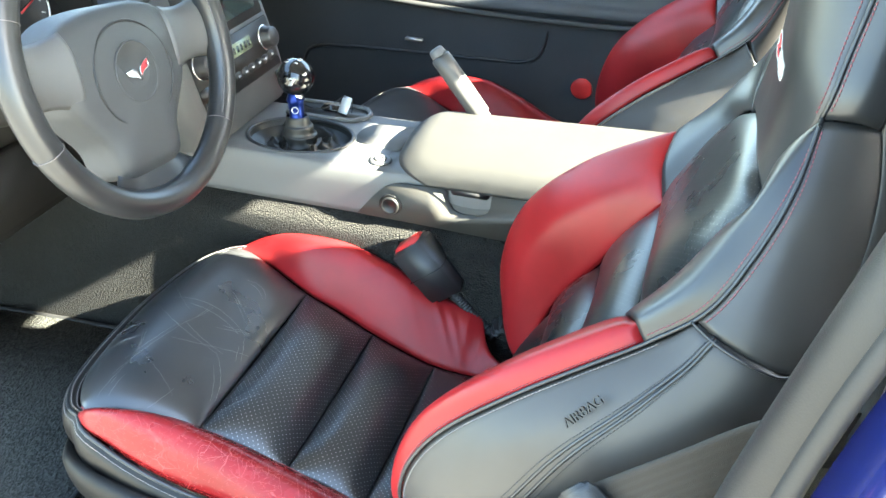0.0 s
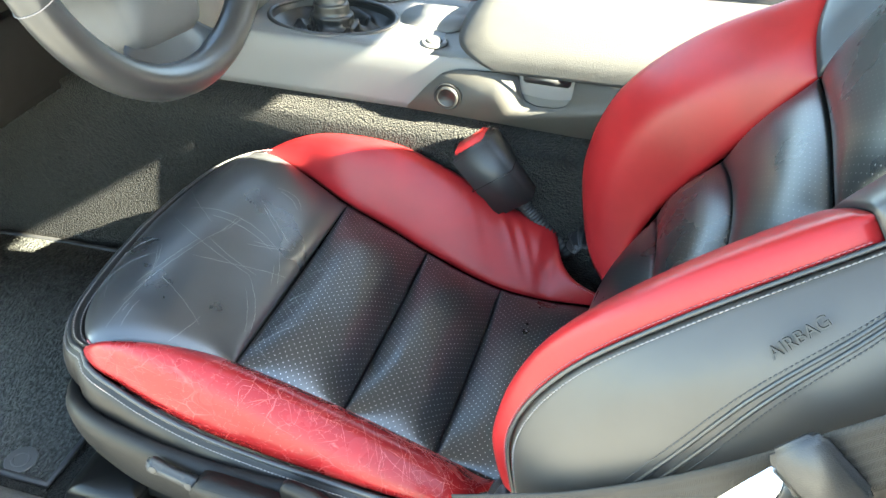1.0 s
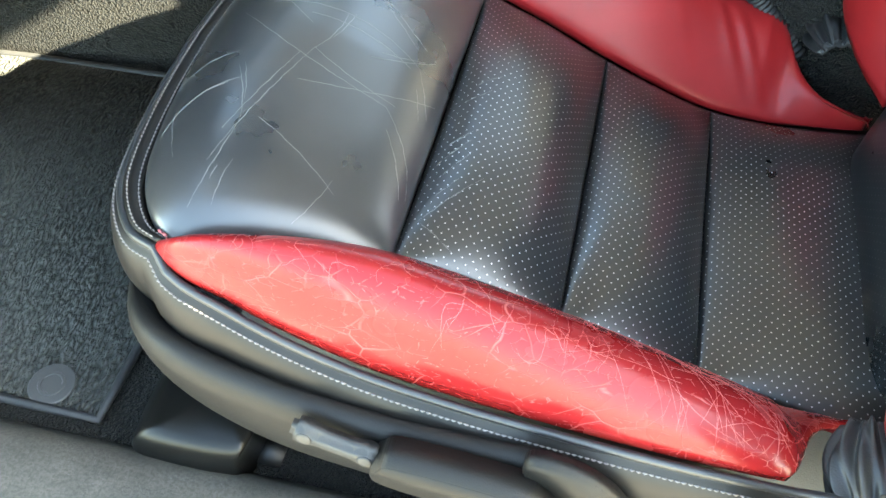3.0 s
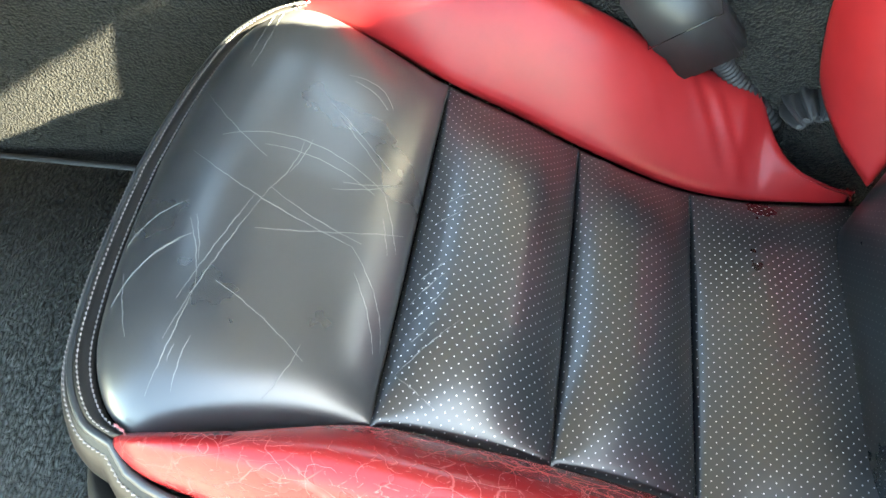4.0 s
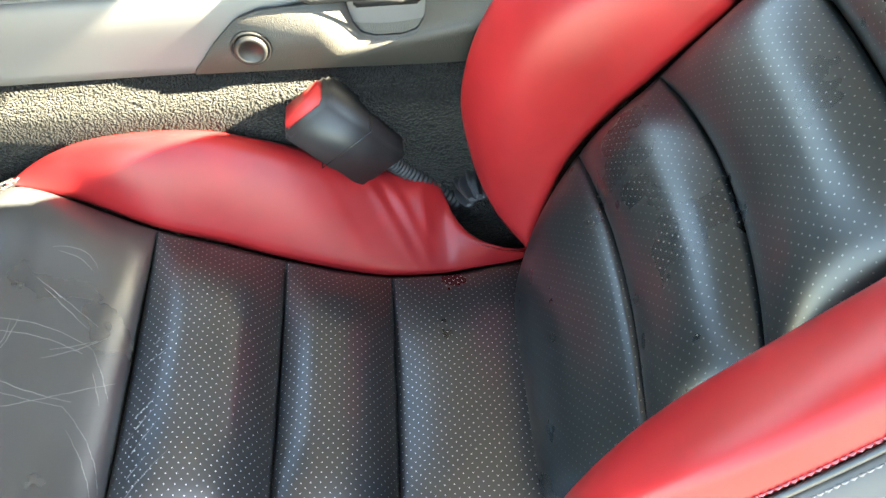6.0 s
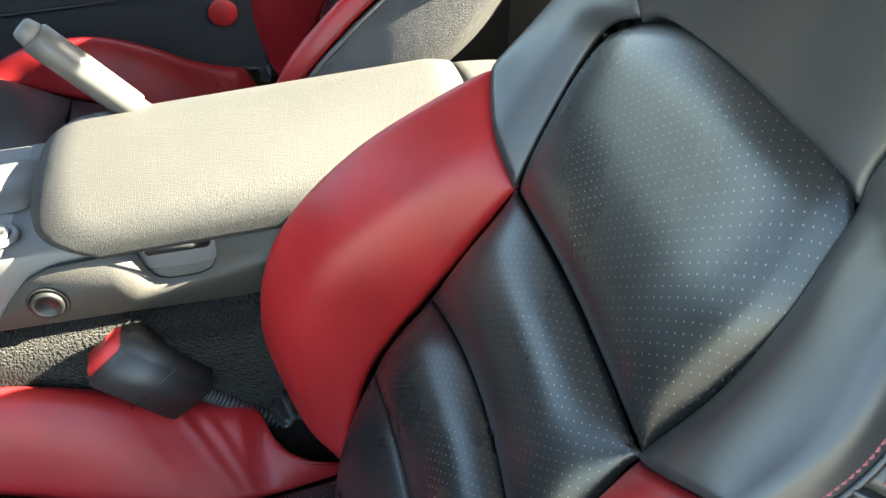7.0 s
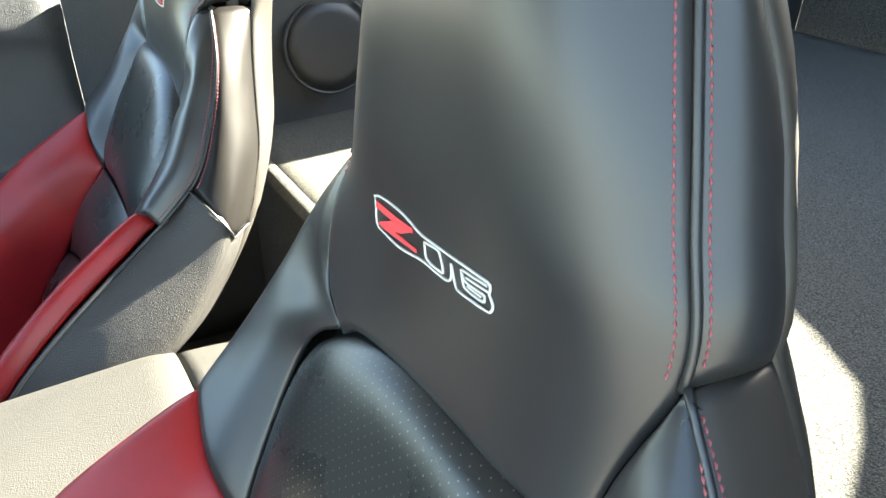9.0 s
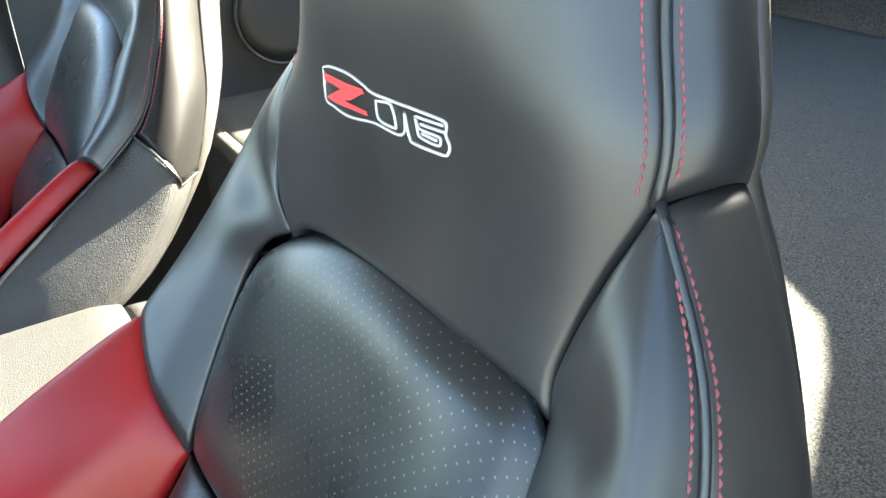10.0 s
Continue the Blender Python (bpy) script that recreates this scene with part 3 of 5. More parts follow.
def rear_shell(u, v):
    q = v * 2 - 1
    s = 1 if q >= 0 else -1
    if u < 0.45:
        R = spl(SLIM_R if SLIM else SIDE_R, u / 0.45)
    elif u < 0.7:
        R = spl(SLUP_R if SLIM else UP_R, (u - 0.45) / 0.25)
    else:
        f = (u - 0.7) / 0.3
        z = 0.748 + (0.975 - 0.748) * f
        R = np.array((h_x(z) + head_depth(f) - 0.001, h_w(z) + 0.001, z))
    k = min(1.0, max(0.2, 1 - 0.8 * (u - 0.45) / 0.25))
    return np.array((R[0] + WRAP[0] * k + 0.045 * (1 - abs(q) ** 3.5), (R[1] + WRAP[1] * k) * q, R[2] + 0.01 * (1 - q * q)))


def edge_path(fn, along, at, n=60, lift=0.0, out=None, lo=0.0, hi=1.0, shift=0.0):
    """Points along a panel's edge and the ways out of it there."""
    P, O = [], []
    e = 0.01
    for i in range(n + 1):
        t = lo + (hi - lo) * i / n
        u, v = (t, at) if along == "u" else (at, t)
        p = fn(u, v)
        du = fn(min(u + e, 1), v) - fn(max(u - e, 0), v)
        dv = fn(u, min(v + e, 1)) - fn(u, max(v - e, 0))
        nrm = np.cross(du, dv)
        nrm /= np.linalg.norm(nrm) + 1e-12
        if out is not None and nrm @ np.asarray(out, float) < 0:
            nrm = -nrm
        P.append(p + nrm * lift)
        O.append(nrm)
    return P, O


def nearest(fn, target, out):
    best = min(((np.linalg.norm(fn(u / 32, w / 32) - np.asarray(target)), u / 32, w / 32) for u in range(33) for w in range(33)))
    _, u, w = best
    e = 0.02
    du = fn(min(u + e, 1), w) - fn(max(u - e, 0), w)
    dv = fn(u, min(w + e, 1)) - fn(u, max(w - e, 0))
    n = np.cross(du, dv)
    n /= np.linalg.norm(n)
    if n @ np.asarray(out, float) < 0:
        n = -n
    return fn(u, w), n, (u, w)


def text_bm(words, size, depth):
    cu = bpy.data.curves.new("lettering", "FONT")
    cu.body, cu.size, cu.extrude, cu.align_x = words, size, depth, "LEFT"
    ob = bpy.data.objects.new("lettering", cu)
    scene.collection.objects.link(ob)
    bpy.context.view_layer.update()
    me = bpy.data.meshes.new_from_object(ob.evaluated_get(bpy.context.evaluated_depsgraph_get()))
    bm = bmesh.new()
    bm.from_mesh(me)
    bpy.data.objects.remove(ob)
    bpy.data.meshes.remove(me)
    return bm


def settle(root, base):
    """Put a thing's origin at its base."""
    for c in root.children:
        if c.type == "MESH":
            c.matrix_basis = Matrix.Translation(-Vector(base)) @ c.matrix_basis
    root.matrix_basis = Matrix.Translation(base)


def logo(parent):
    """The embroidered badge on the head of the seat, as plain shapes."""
    def on(p, lift=0.0012):
        return head_point(-p[0] * INB - HEAD_Y if INB > 0 else p[0] - HEAD_Y, p[1]) + np.array((-lift, 0, 0))

    def closed(ring, n=3):
        return [on(tuple(spl([(*a, 0) for a in ring + ring[:1]], (i + k / n) / len(ring))[:2])) for i in range(len(ring)) for k in range(n)]
    rim = [(-0.052, 0.7575), (-0.046, 0.7592), (-0.035, 0.7604), (-0.0235, 0.7606), (-0.013, 0.7595), (-0.003, 0.758), (0.014, 0.759), (0.035, 0.7605), (0.050, 0.7611),
           (0.052, 0.7590), (0.0515, 0.7565), (0.054, 0.7531), (0.053, 0.7500), (0.0495, 0.7486), (0.0305, 0.7472), (0.0272, 0.7482), (0.0250, 0.7520), (0.0230, 0.7572),
           (0.0235, 0.7510), (0.0214, 0.7481), (0.0158, 0.7468), (-0.0016, 0.7462), (-0.017, 0.7436), (-0.028, 0.7423), (-0.041, 0.7428), (-0.050, 0.7442)]
    part("badge_outline", sweep_bm(closed(rim), 0.00062, 6, closed=True), M_white, parent, "white embroidered outline")
    for shape in ([(-0.050, 0.7558), (-0.028, 0.7562), (-0.012, 0.7576), (-0.0106, 0.7557), (-0.0294, 0.7525), (-0.0504, 0.7524)],
                  [(-0.0294, 0.7540), (-0.0106, 0.7562), (-0.0227, 0.7503), (-0.030, 0.748), (-0.0493, 0.7451)],
                  [(-0.0493, 0.7451), (-0.030, 0.7482), (-0.0085, 0.7492), (-0.0078, 0.7475), (-0.0392, 0.7449)]):
        bm = bmesh.new()
        f = bm.faces.new([bm.verts.new(on(p, 0.0011)) for p in shape])
        r = bmesh.ops.extrude_face_region(bm, geom=[f])
        bmesh.ops.translate(bm, verts=[v for v in r["geom"] if isinstance(v, bmesh.types.BMVert)], vec=(-0.0005, 0, 0))
        bmesh.ops.recalc_face_normals(bm, faces=bm.faces)
        part("badge_mark", bm, M_redmark, parent, "red embroidered mark", smooth=False)
    for ring in ([(-0.0005, 0.7556), (0.0105, 0.7574), (0.0135, 0.7560), (0.0163, 0.7500), (0.0140, 0.7487), (0.0018, 0.7488)],
                 [(0.0310, 0.7578), (0.0330, 0.7520), (0.0360, 0.7508), (0.0470, 0.7512), (0.0484, 0.7530), (0.0470, 0.7545), (0.0345, 0.7540)]):
        part("badge_line", sweep_bm(closed(ring), 0.0006, 6, closed=True), M_white, parent, "white embroidered outline")
    for a, b in (((0.0315, 0.7578), (0.0500, 0.7594)), ((0.0350, 0.7558), (0.0510, 0.7572)), ((0.0360, 0.7526), (0.0460, 0.7528))):
        part("badge_line", sweep_bm([on((a[0] + (b[0] - a[0]) * k / 4, a[1] + (b[1] - a[1]) * k / 4)) for k in range(5)], 0.0006, 6), M_white, parent, "white embroidered outline")


def ribbon_bm(lines, surf, width, lift):
    """Fine raised lines lying on a surface; each line is a list of surface coordinates."""
    bm = bmesh.new()
    for ln in lines:
        pts = [surf(*q) for q in ln]
        n = len(pts)
        rows = []
        for i, (p, o) in enumerate(pts):
            d = pts[min(i + 1, n - 1)][0] - pts[max(i - 1, 0)][0]
            d = d / (np.linalg.norm(d) + 1e-12)
            sd = np.cross(d, o)
            w = width * (0.25 + 0.75 * math.sin(math.pi * (i + 0.4) / (n - 0.2)))
            rows.append([bm.verts.new(p + sd * w - o * 0.0006), bm.verts.new(p + o * lift), bm.verts.new(p - sd * w - o * 0.0006)])
        for A, B in zip(rows, rows[1:]):
            for k in range(2):
                bm.faces.new([A[k], A[k + 1], B[k + 1], B[k]])
    bmesh.ops.recalc_face_normals(bm, faces=bm.faces)
    return bm


def lookup(P, N):
    """A surface from a grid of points and normals, by 0..1 coordinates."""
    a, b = P.shape[0] - 1, P.shape[1] - 1

    def at(u, v):
        x, y = min(max(u, 0), 1) * a, min(max(v, 0), 1) * b
        i, j = min(int(x), a - 1), min(int(y), b - 1)
        f, g = x - i, y - j
        mix = lambda Q: (Q[i, j] * (1 - f) + Q[i + 1, j] * f) * (1 - g) + (Q[i, j + 1] * (1 - f) + Q[i + 1, j + 1] * f) * g
        return mix(P), mix(N)
    return at


def by_plan(P, N):
    """The same surface looked up by x and y: the nearest grid point with a linear step."""
    def at(x, y):
        d = (P[:, :, 0] - x) ** 2 + (P[:, :, 1] - y) ** 2
        i, j = np.unravel_index(int(np.argmin(d)), d.shape)
        o = N[i, j] * (1 if N[i, j][2] > 0 else -1)
        p = P[i, j]
        z = p[2] - (o[0] * (x - p[0]) + o[1] * (y - p[1])) / max(o[2], 0.2)
        return np.array((x, y, z)), o
    return at


# long creases of the cushion's front, and of the panel behind it: start, end and bow in metres of the plan
CREASES = [(-0.268, -0.003, -0.158, -0.042, -0.009), (-0.158, -0.042, -0.129, -0.102, 0.006), (-0.253, 0.012, -0.148, 0.009, 0.014), (-0.240, -0.137, -0.213, -0.023, 0.001),
           (-0.213, -0.023, -0.203, 0.023, -0.003), (-0.280, -0.118, -0.246, -0.068, 0.006), (-0.288, -0.075, -0.256, -0.044, 0.003), (-0.241, -0.168, -0.233, -0.102, -0.001),
           (-0.233, -0.102, -0.251, -0.057, -0.002), (-0.228, -0.163, -0.226, -0.132, 0.001), (-0.184, -0.155, -0.170, -0.118, -0.002), (-0.223, -0.096, -0.167, -0.127, 0.002),
           (-0.178, -0.006, -0.140, 0.024, -0.003), (-0.213, -0.054, -0.131, -0.014, -0.004), (-0.256, 0.082, -0.256, 0.160, -0.002), (-0.195, 0.066, -0.148, 0.030, 0.0),
           (-0.148, 0.009, -0.133, -0.031, 0.001), (-0.262, -0.138, -0.280, -0.096, 0.001), (-0.283, 0.061, -0.221, 0.001, -0.004), (-0.191, 0.099, -0.157, 0.085, 0.009)]
BAND_CREASES = [(-0.118, -0.113, -0.084, -0.070, 0.001), (-0.118, -0.113, -0.092, -0.128, 0.0), (-0.118, -0.062, -0.099, -0.037, 0.001), (-0.115, -0.076, -0.096, -0.048, 0.0),
                (-0.115, -0.043, -0.100, -0.028, 0.0), (-0.112, -0.090, -0.100, -0.074, 0.0), (-0.110, 0.020, -0.092, 0.032, 0.001), (-0.112, 0.004, -0.096, 0.016, 0.0)]


def creases(root):
    rnd = random.Random(11)
    surf = by_plan(*surface(front_panel, 90, 120, (0, 0, 1), 0.010, 0.002, 36, 4.4, 7))
    lines = []
    def arc(x0, y0, x1, y1, bow, wob=0.00025):
        L = math.hypot(x1 - x0, y1 - y0)
        nx, ny = -(y1 - y0) / L, (x1 - x0) / L
        n = max(8, int(L / 0.002))
        ph = rnd.uniform(0, 6)
        out = []
        for k in range(n + 1):
            t = k / n
            b = bow * 4 * t * (1 - t) + wob * (math.sin(ph + 17 * t * L / 0.05) + 0.6 * math.sin(2 * ph + 41 * t * L / 0.05)) * min(1, 4 * t, 4 * (1 - t))
            out.append((x0 + (x1 - x0) * t + nx * b, y0 + (y1 - y0) * t + ny * b))
        return out
    for c in CREASES:
        lines.append(arc(*c))
        # a fainter line running beside it for part of the way
        if rnd.random() < 0.7:
            o = rnd.choice((-1, 1)) * rnd.uniform(0.003, 0.007)
            f = rnd.uniform(0.2, 0.5)
            lines.append(arc(c[0] + (c[2] - c[0]) * f + o, c[1] + (c[3] - c[1]) * f, c[2] + o, c[3] + o, c[4] * 0.4))
    ob = part("creases", ribbon_bm(lines, surf, 0.0008, 0.0004), M_crease, root, "fine pale creases in the leather")
    ob["kind"] = "stuff"
    band = by_plan(*surface(cushion_band(-0.125, -0.018), 60, 80, (0, 0, 1), 0.026, 0.0018, 40, 2.3, 3.2))
    ob = part("band_creases", ribbon_bm([arc(*c) for c in BAND_CREASES], band, 0.0007, 0.0004), M_crease, root, "short pale wrinkles in the leather")
    ob["kind"] = "stuff"


def cracks(root, s):
    rnd = random.Random(5)
    P, N = surface(cushion_bolster(s), 200, 90, (0, s * 0.3, 1), 0.0, 0.004, 20, pointed=True)
    surf = lookup(P, N)
    lines = []
    def grow(u, w, a, n, step, turn):
        ln = [(u, w)]
        for _ in range(n):
            a += rnd.gauss(0, turn)
            u += step * math.cos(a)
            w += step * math.sin(a) * 6.0
            if not (0.04 < u < 0.93 and 0.05 < w < 0.93):
                break
            ln.append((u, w))
            if rnd.random() < 0.10 and n > 8:
                grow(u, w, a + rnd.choice((-1, 1)) * rnd.uniform(0.5, 1.2), n // 2, step, turn)
        if len(ln) > 3:
            lines.append(ln)
    for k in range(34):
        grow(min(max(rnd.gauss(0.42, 0.17), 0.06), 0.85), rnd.uniform(0.15, 0.9), rnd.choice((-1, 1)) * rnd.uniform(1.0, 2.1), rnd.randint(8, 26), 0.0042, 0.30)
    for k in range(4):
        grow(rnd.uniform(0.40, 0.55), 0.12 + 0.06 * k + rnd.uniform(-0.02, 0.02), 0.10, rnd.randint(45, 80), 0.0058, 0.05)
    for k in range(5):
        grow(rnd.uniform(0.05, 0.2), rnd.uniform(0.2, 0.8), rnd.choice((-1, 1)) * 1.4, 12, 0.004, 0.2)
    ob = part("cracks", ribbon_bm(lines, surf, 0.00045, 0.0002), M_crack, root, "fine pale cracks in the red leather")
    ob["kind"] = "stuff"


def seat(name, label, worn, outboard):
    global INB, SLIM
    INB, SLIM = -outboard, not worn
    root = empty(name)
    tagged(root, label, "car seat", "front seats of the car")
    up, fwd = (0, 0, 1), (-1, 0, 0.6)
    # cushion
    panel("cushion_front_panel", front_panel, 90, 120, M_worn if worn else M_black, root, up, "creased black leather" if worn else "", 0.010, 0.002, 0.012, k=36, ku=4.4, kv=7)
    for a, b, pf in ((-0.125, -0.018, 0.013), (-0.018, 0.076, 0.012), (0.076, 0.245, 0.010)):
        panel("cushion_insert_panel", cushion_band(a, b), 40, 60, M_perf_worn if worn else M_perf, root, up, "perforated black leather", pf + 0.013, 0.0018, 0.014, k=40, ku=2.3, kv=3.2)
    for s in (-1, 1):
        panel("cushion_bolster", cushion_bolster(s), 170, 28, M_red_worn if worn and s == outboard else M_red, root, (0, s * 0.3, 1), "red leather", 0.0, 0.003, 0.005, k=24, pointed=True)
    panel("front_border", front_border, 100, 8, M_skirt_shade, root, up, "dark sewn leather border", 0, 0, 0.004)
    for w, th in ((0.22, M_thread), (0.74, M_thread)):
        p, o = edge_path(front_border, "u", w, 120, 0.0, up, 0.02, 0.98)
        stitches("stitching", p, o, root, th, lift=0.0012)
    rim = [np.array((x, -c_yo(x), c_zo(x))) for x in np.linspace(0.178, -0.240, 40)] + [mir(spl(FRONT, t), -1) for t in np.linspace(0, 1, 30)] + \
          [mir(spl(FRONT, t), 1) for t in np.linspace(1, 0, 30)][1:] + [np.array((x, c_yo(x), c_zo(x))) for x in np.linspace(-0.240, 0.178, 40)]
    rim = np.array(rim)
    tan = np.gradient(rim, axis=0)
    outw = np.cross(tan, np.array((0, 0, 1.0)))
    outw /= np.linalg.norm(outw, axis=1, keepdims=True) + 1e-9
    if outw[0, 1] > 0:
        outw = -outw
    rimdn = rim - np.array((0, 0, 0.002)) + outw * 0.002
    part("piping", sweep_bm(rimdn, 0.0028, 8), M_black, root)
    diag = outw + np.array((0, 0, 0.6))
    stitches("stitching", rim + outw * 0.008 + np.array((0, 0, -0.0075)), diag, root, M_thread, lift=0.001)
    inner, lean = rim - outw * 0.006 + np.array((0, 0, 0.0040)), diag * 0.2 + np.array((0, 0, 1.0))
    for a, b in ((7, 42), (97, len(rim) - 7)):
        stitches("stitching", inner[a:b], lean[a:b], root, M_redthread, pitch=0.0042, length=0.0042, width=0.0011, lift=0.0016)

    def skirt(u, w):
        x = u * (len(rim) - 1)
        i = min(int(x), len(rim) - 2)
        f = x - i
        p, o = rim[i] * (1 - f) + rim[i + 1] * f, outw[i] * (1 - f) + outw[i + 1] * f
        prf = spl([(0.001, -0.002), (0.011, -0.012), (0.014, -0.035), (0.006, -0.065), (-0.01, -0.085)], w)
        return p + o * prf[0] + np.array((0, 0, prf[1]))
    P = np.array([[skirt(i / 120, j / 10) for j in range(11)] for i in range(121)])
    part("cushion_side", sheet_bm(P, outw[5], 0.003), M_skirt_shade, root, "charcoal leather")
    part("seat_base", block_bm((-0.255, -0.205, 0.095), (0.24, 0.205, 0.165), 0.02), M_trim_black, root)
    # side cover with its switch and handle, on the door side
    s = outboard
    cov = [(-0.312, -0.02, 0.228), (-0.311, -0.10, 0.236), (-0.300, -0.165, 0.246), (-0.275, -0.212, 0.258), (-0.235, -0.236, 0.264), (-0.175, -0.247, 0.262), (-0.110, -0.251, 0.258), (-0.050, -0.252, 0.258), (0.000, -0.252, 0.258), (0.028, -0.251, 0.238), (0.044, -0.249, 0.190)]
    low = [(-0.290, -0.02, 0.190), (-0.290, -0.10, 0.190), (-0.280, -0.160, 0.188), (-0.258, -0.205, 0.186), (-0.225, -0.226, 0.184), (-0.175, -0.238, 0.182), (-0.110, -0.243, 0.180), (-0.050, -0.244, 0.176), (0.000, -0.244, 0.168), (0.026, -0.244, 0.158), (0.043, -0.245, 0.155)]

    def cover(u, w):
        a, b = spl(cov, u), spl(low, u)
        c = a * (1 - w) + b * w
        o = np.array((-max(0.0, -0.2 - c[0]) * 6, -1.0, 0.0))
        o /= np.linalg.norm(o)
        r = o * (0.006 * math.sin(math.pi * w) - 0.010 * max(0, 0.12 - w) / 0.12)
        return mir(c + r, -s)
    valance = panel("side_cover", cover, 60, 12, M_lever, root, (-0.2, s, 0.2), "dark grey plastic", 0, 0, 0.012)
    if worn:
        n0 = Vector((0, s, 0.15))
        at = facing((-0.126, s * 0.2535, 0.250), (0.05, 0, -0.012), n0)
        bm = slab_bm([(-0.026, -0.007), (-0.018, -0.0085), (-0.010, -0.006), (0.010, -0.006), (0.018, -0.0085), (0.026, -0.007), (0.027, 0.0), (0.026, 0.007), (0.018, 0.0085), (0.010, 0.006), (-0.010, 0.006), (-0.018, 0.0085), (-0.026, 0.007), (-0.027, 0.0)], 0.011, 0.003)
        part("seat_switch", bm, M_greyplastic, valance, "grey plastic rocker switch", at=at)
        for dx in (-0.018, 0.018):
            part("switch_dimple", lathe_bm([(0.0045, 0.0), (0.0045, 0.0008), (0.003, 0.0012)], 16), M_greyplastic, valance, at=at @ Matrix.Translation((dx, 0, 0.0108)))
        lev = [(-0.100, 0.254), (-0.088, 0.262), (-0.030, 0.257), (-0.010, 0.247), (0.007, 0.219), (0.026, 0.180), (0.024, 0.162), (0.010, 0.154), (-0.004, 0.162), (-0.014, 0.190), (-0.030, 0.216), (-0.045, 0.227), (-0.095, 0.237), (-0.104, 0.246)]
        bm = slab_bm(rounded(lev, 84), 0.020, 0.0045, 3)
        hd = part("recliner_handle", bm, M_lever, root, "dark grey plastic lever", at=Matrix.Translation((0, s * 0.252, 0)) @ Matrix(((1, 0, 0, 0), (0, 0, s, 0), (0, 1, 0, 0), (0, 0, 0, 1))))
        if s > 0:
            hd.data.flip_normals()
        bm = slab_bm(rounded([(-0.02, 0.270), (0.012, 0.264), (0.036, 0.238), (0.050, 0.196), (0.042, 0.176), (0.026, 0.177), (0.008, 0.215), (-0.02, 0.246)], 56), 0.010, 0.003, 2)
        part("handle_surround", bm, M_lever, root, at=Matrix.Translation((0, s * 0.246, 0)) @ Matrix(((1, 0, 0, 0), (0, 0, s, 0), (0, 1, 0, 0), (0, 0, 0, 1))))
    if worn:
        creases(root)
        cracks(root, s)
    # hinge pockets between cushion and back
    for t in (-1, 1):
        def pocket(u, w, t=t):
            a = 2.4 * u - 0.3
            g = 0.0028 * math.sin(22 * u + 3 * w) + 0.0016 * math.sin(41 * u - 4 * w)
            rad = 0.024 * (0.55 + 0.45 * math.sin(math.pi * w)) + g
            return np.array((0.166 - rad * math.cos(a), t * (0.176 + 0.056 * w), 0.236 + rad * 0.85 * math.sin(a) + 0.010 * (1 - w)))
        panel("hinge_cover", pocket, 60, 16, M_trim_black, root, (-0.3, t * 0.3, 1), "gathered black vinyl", 0, 0, 0.004)
    # back
    for za, zb, la, lb in ((0.165, 0.341, 0.004, 0.017), (0.341, 0.424, 0.017, 0.020), (0.424, 0.531, 0.020, 0.006)):
        panel("back_insert_panel", back_band(za, zb, la, lb), 36, 52, M_perf, root, fwd, "perforated black leather", 0.018, 0.002, 0.014, k=36, ku=2.4, kv=6)
    panel("insert_backing", insert_backing, 12, 24, M_black, root, fwd, "black leather", 0.0, 0.0, 0.004)
    panel("back_insert_upper", back_insert, 40, 44, M_perf, root, fwd, "perforated black leather", 0.017, 0.005, 0.012, k=18, ku=5, kv=5)
    for t in (-1, 1):
        panel("back_bolster", red_back(t), 56, 32, M_red, root, (-1, -t * 0.6, 0.3), "red leather", 0.0, 0.004, 0.012, k=24)
        panel("shoulder", lambda u, w, f=shoulder(t): f(0.985 * u, w), 44, 30, M_black, root, (-1, -t * 0.3, 0.5), "black leather", 0.0, 0.0008, 0.008, k=30)
        panel("back_side_panel", side_low(t), 50, 30, M_side if worn else M_side_grained, root, (0, t, 0), "charcoal leather", 0.0, 0.003, 0.01, k=30)
        # same leather on both seats; the passenger's is darkened in colour to stand for shade
        panel("shoulder_side_panel", side_up(t), 30, 20, M_side if worn else M_skirt_shade, root, (0, t, 0), "charcoal leather", 0.0, 0.0008, 0.008, k=30)
        panel("head_side_panel", head_side(t), 30, 16, M_black, root, (0, t, 0), "black leather", 0.0, 0.0005, 0.01, k=30)
        part("piping", sweep_bm([mir(spl(RED_O, x), t) for x in np.linspace(0, 1, 40)] + [shoulder(t)(x, 1.0) for x in np.linspace(0.03, 1, 30)], 0.0018, 8), M_black, root)
        for fn, w, th, hi in ((red_back(t), 0.955, M_redthread, 0.99), (side_low(t), 0.035, M_thread, 0.82), (shoulder(t), 0.93, M_redthread, 0.90), (side_up(t), 0.07, M_redthread, 0.96)):
            p, o = edge_path(fn, "u", w, 60, 0.0, (-0.6, t, 0.4), 0.02, hi)
            stitches("stitching", p, o, root, th)
        for fn, w, o in ((head_front, 0.5 + t * 0.482, (-1, t, 0)), (head_side(t), 0.09, (-1, t, 0))):
            lo = 0.26 if fn is head_front else 0.03
            p, o2 = edge_path(fn, "u", w, 50, 0.0, o, lo, 0.97)
            stitches("stitching", p, o2, root, M_redthread)
        part("piping", sweep_bm([head_side(t)(x, 0.0) for x in np.linspace(0, 1, 40)], 0.0018, 8), M_black, root)
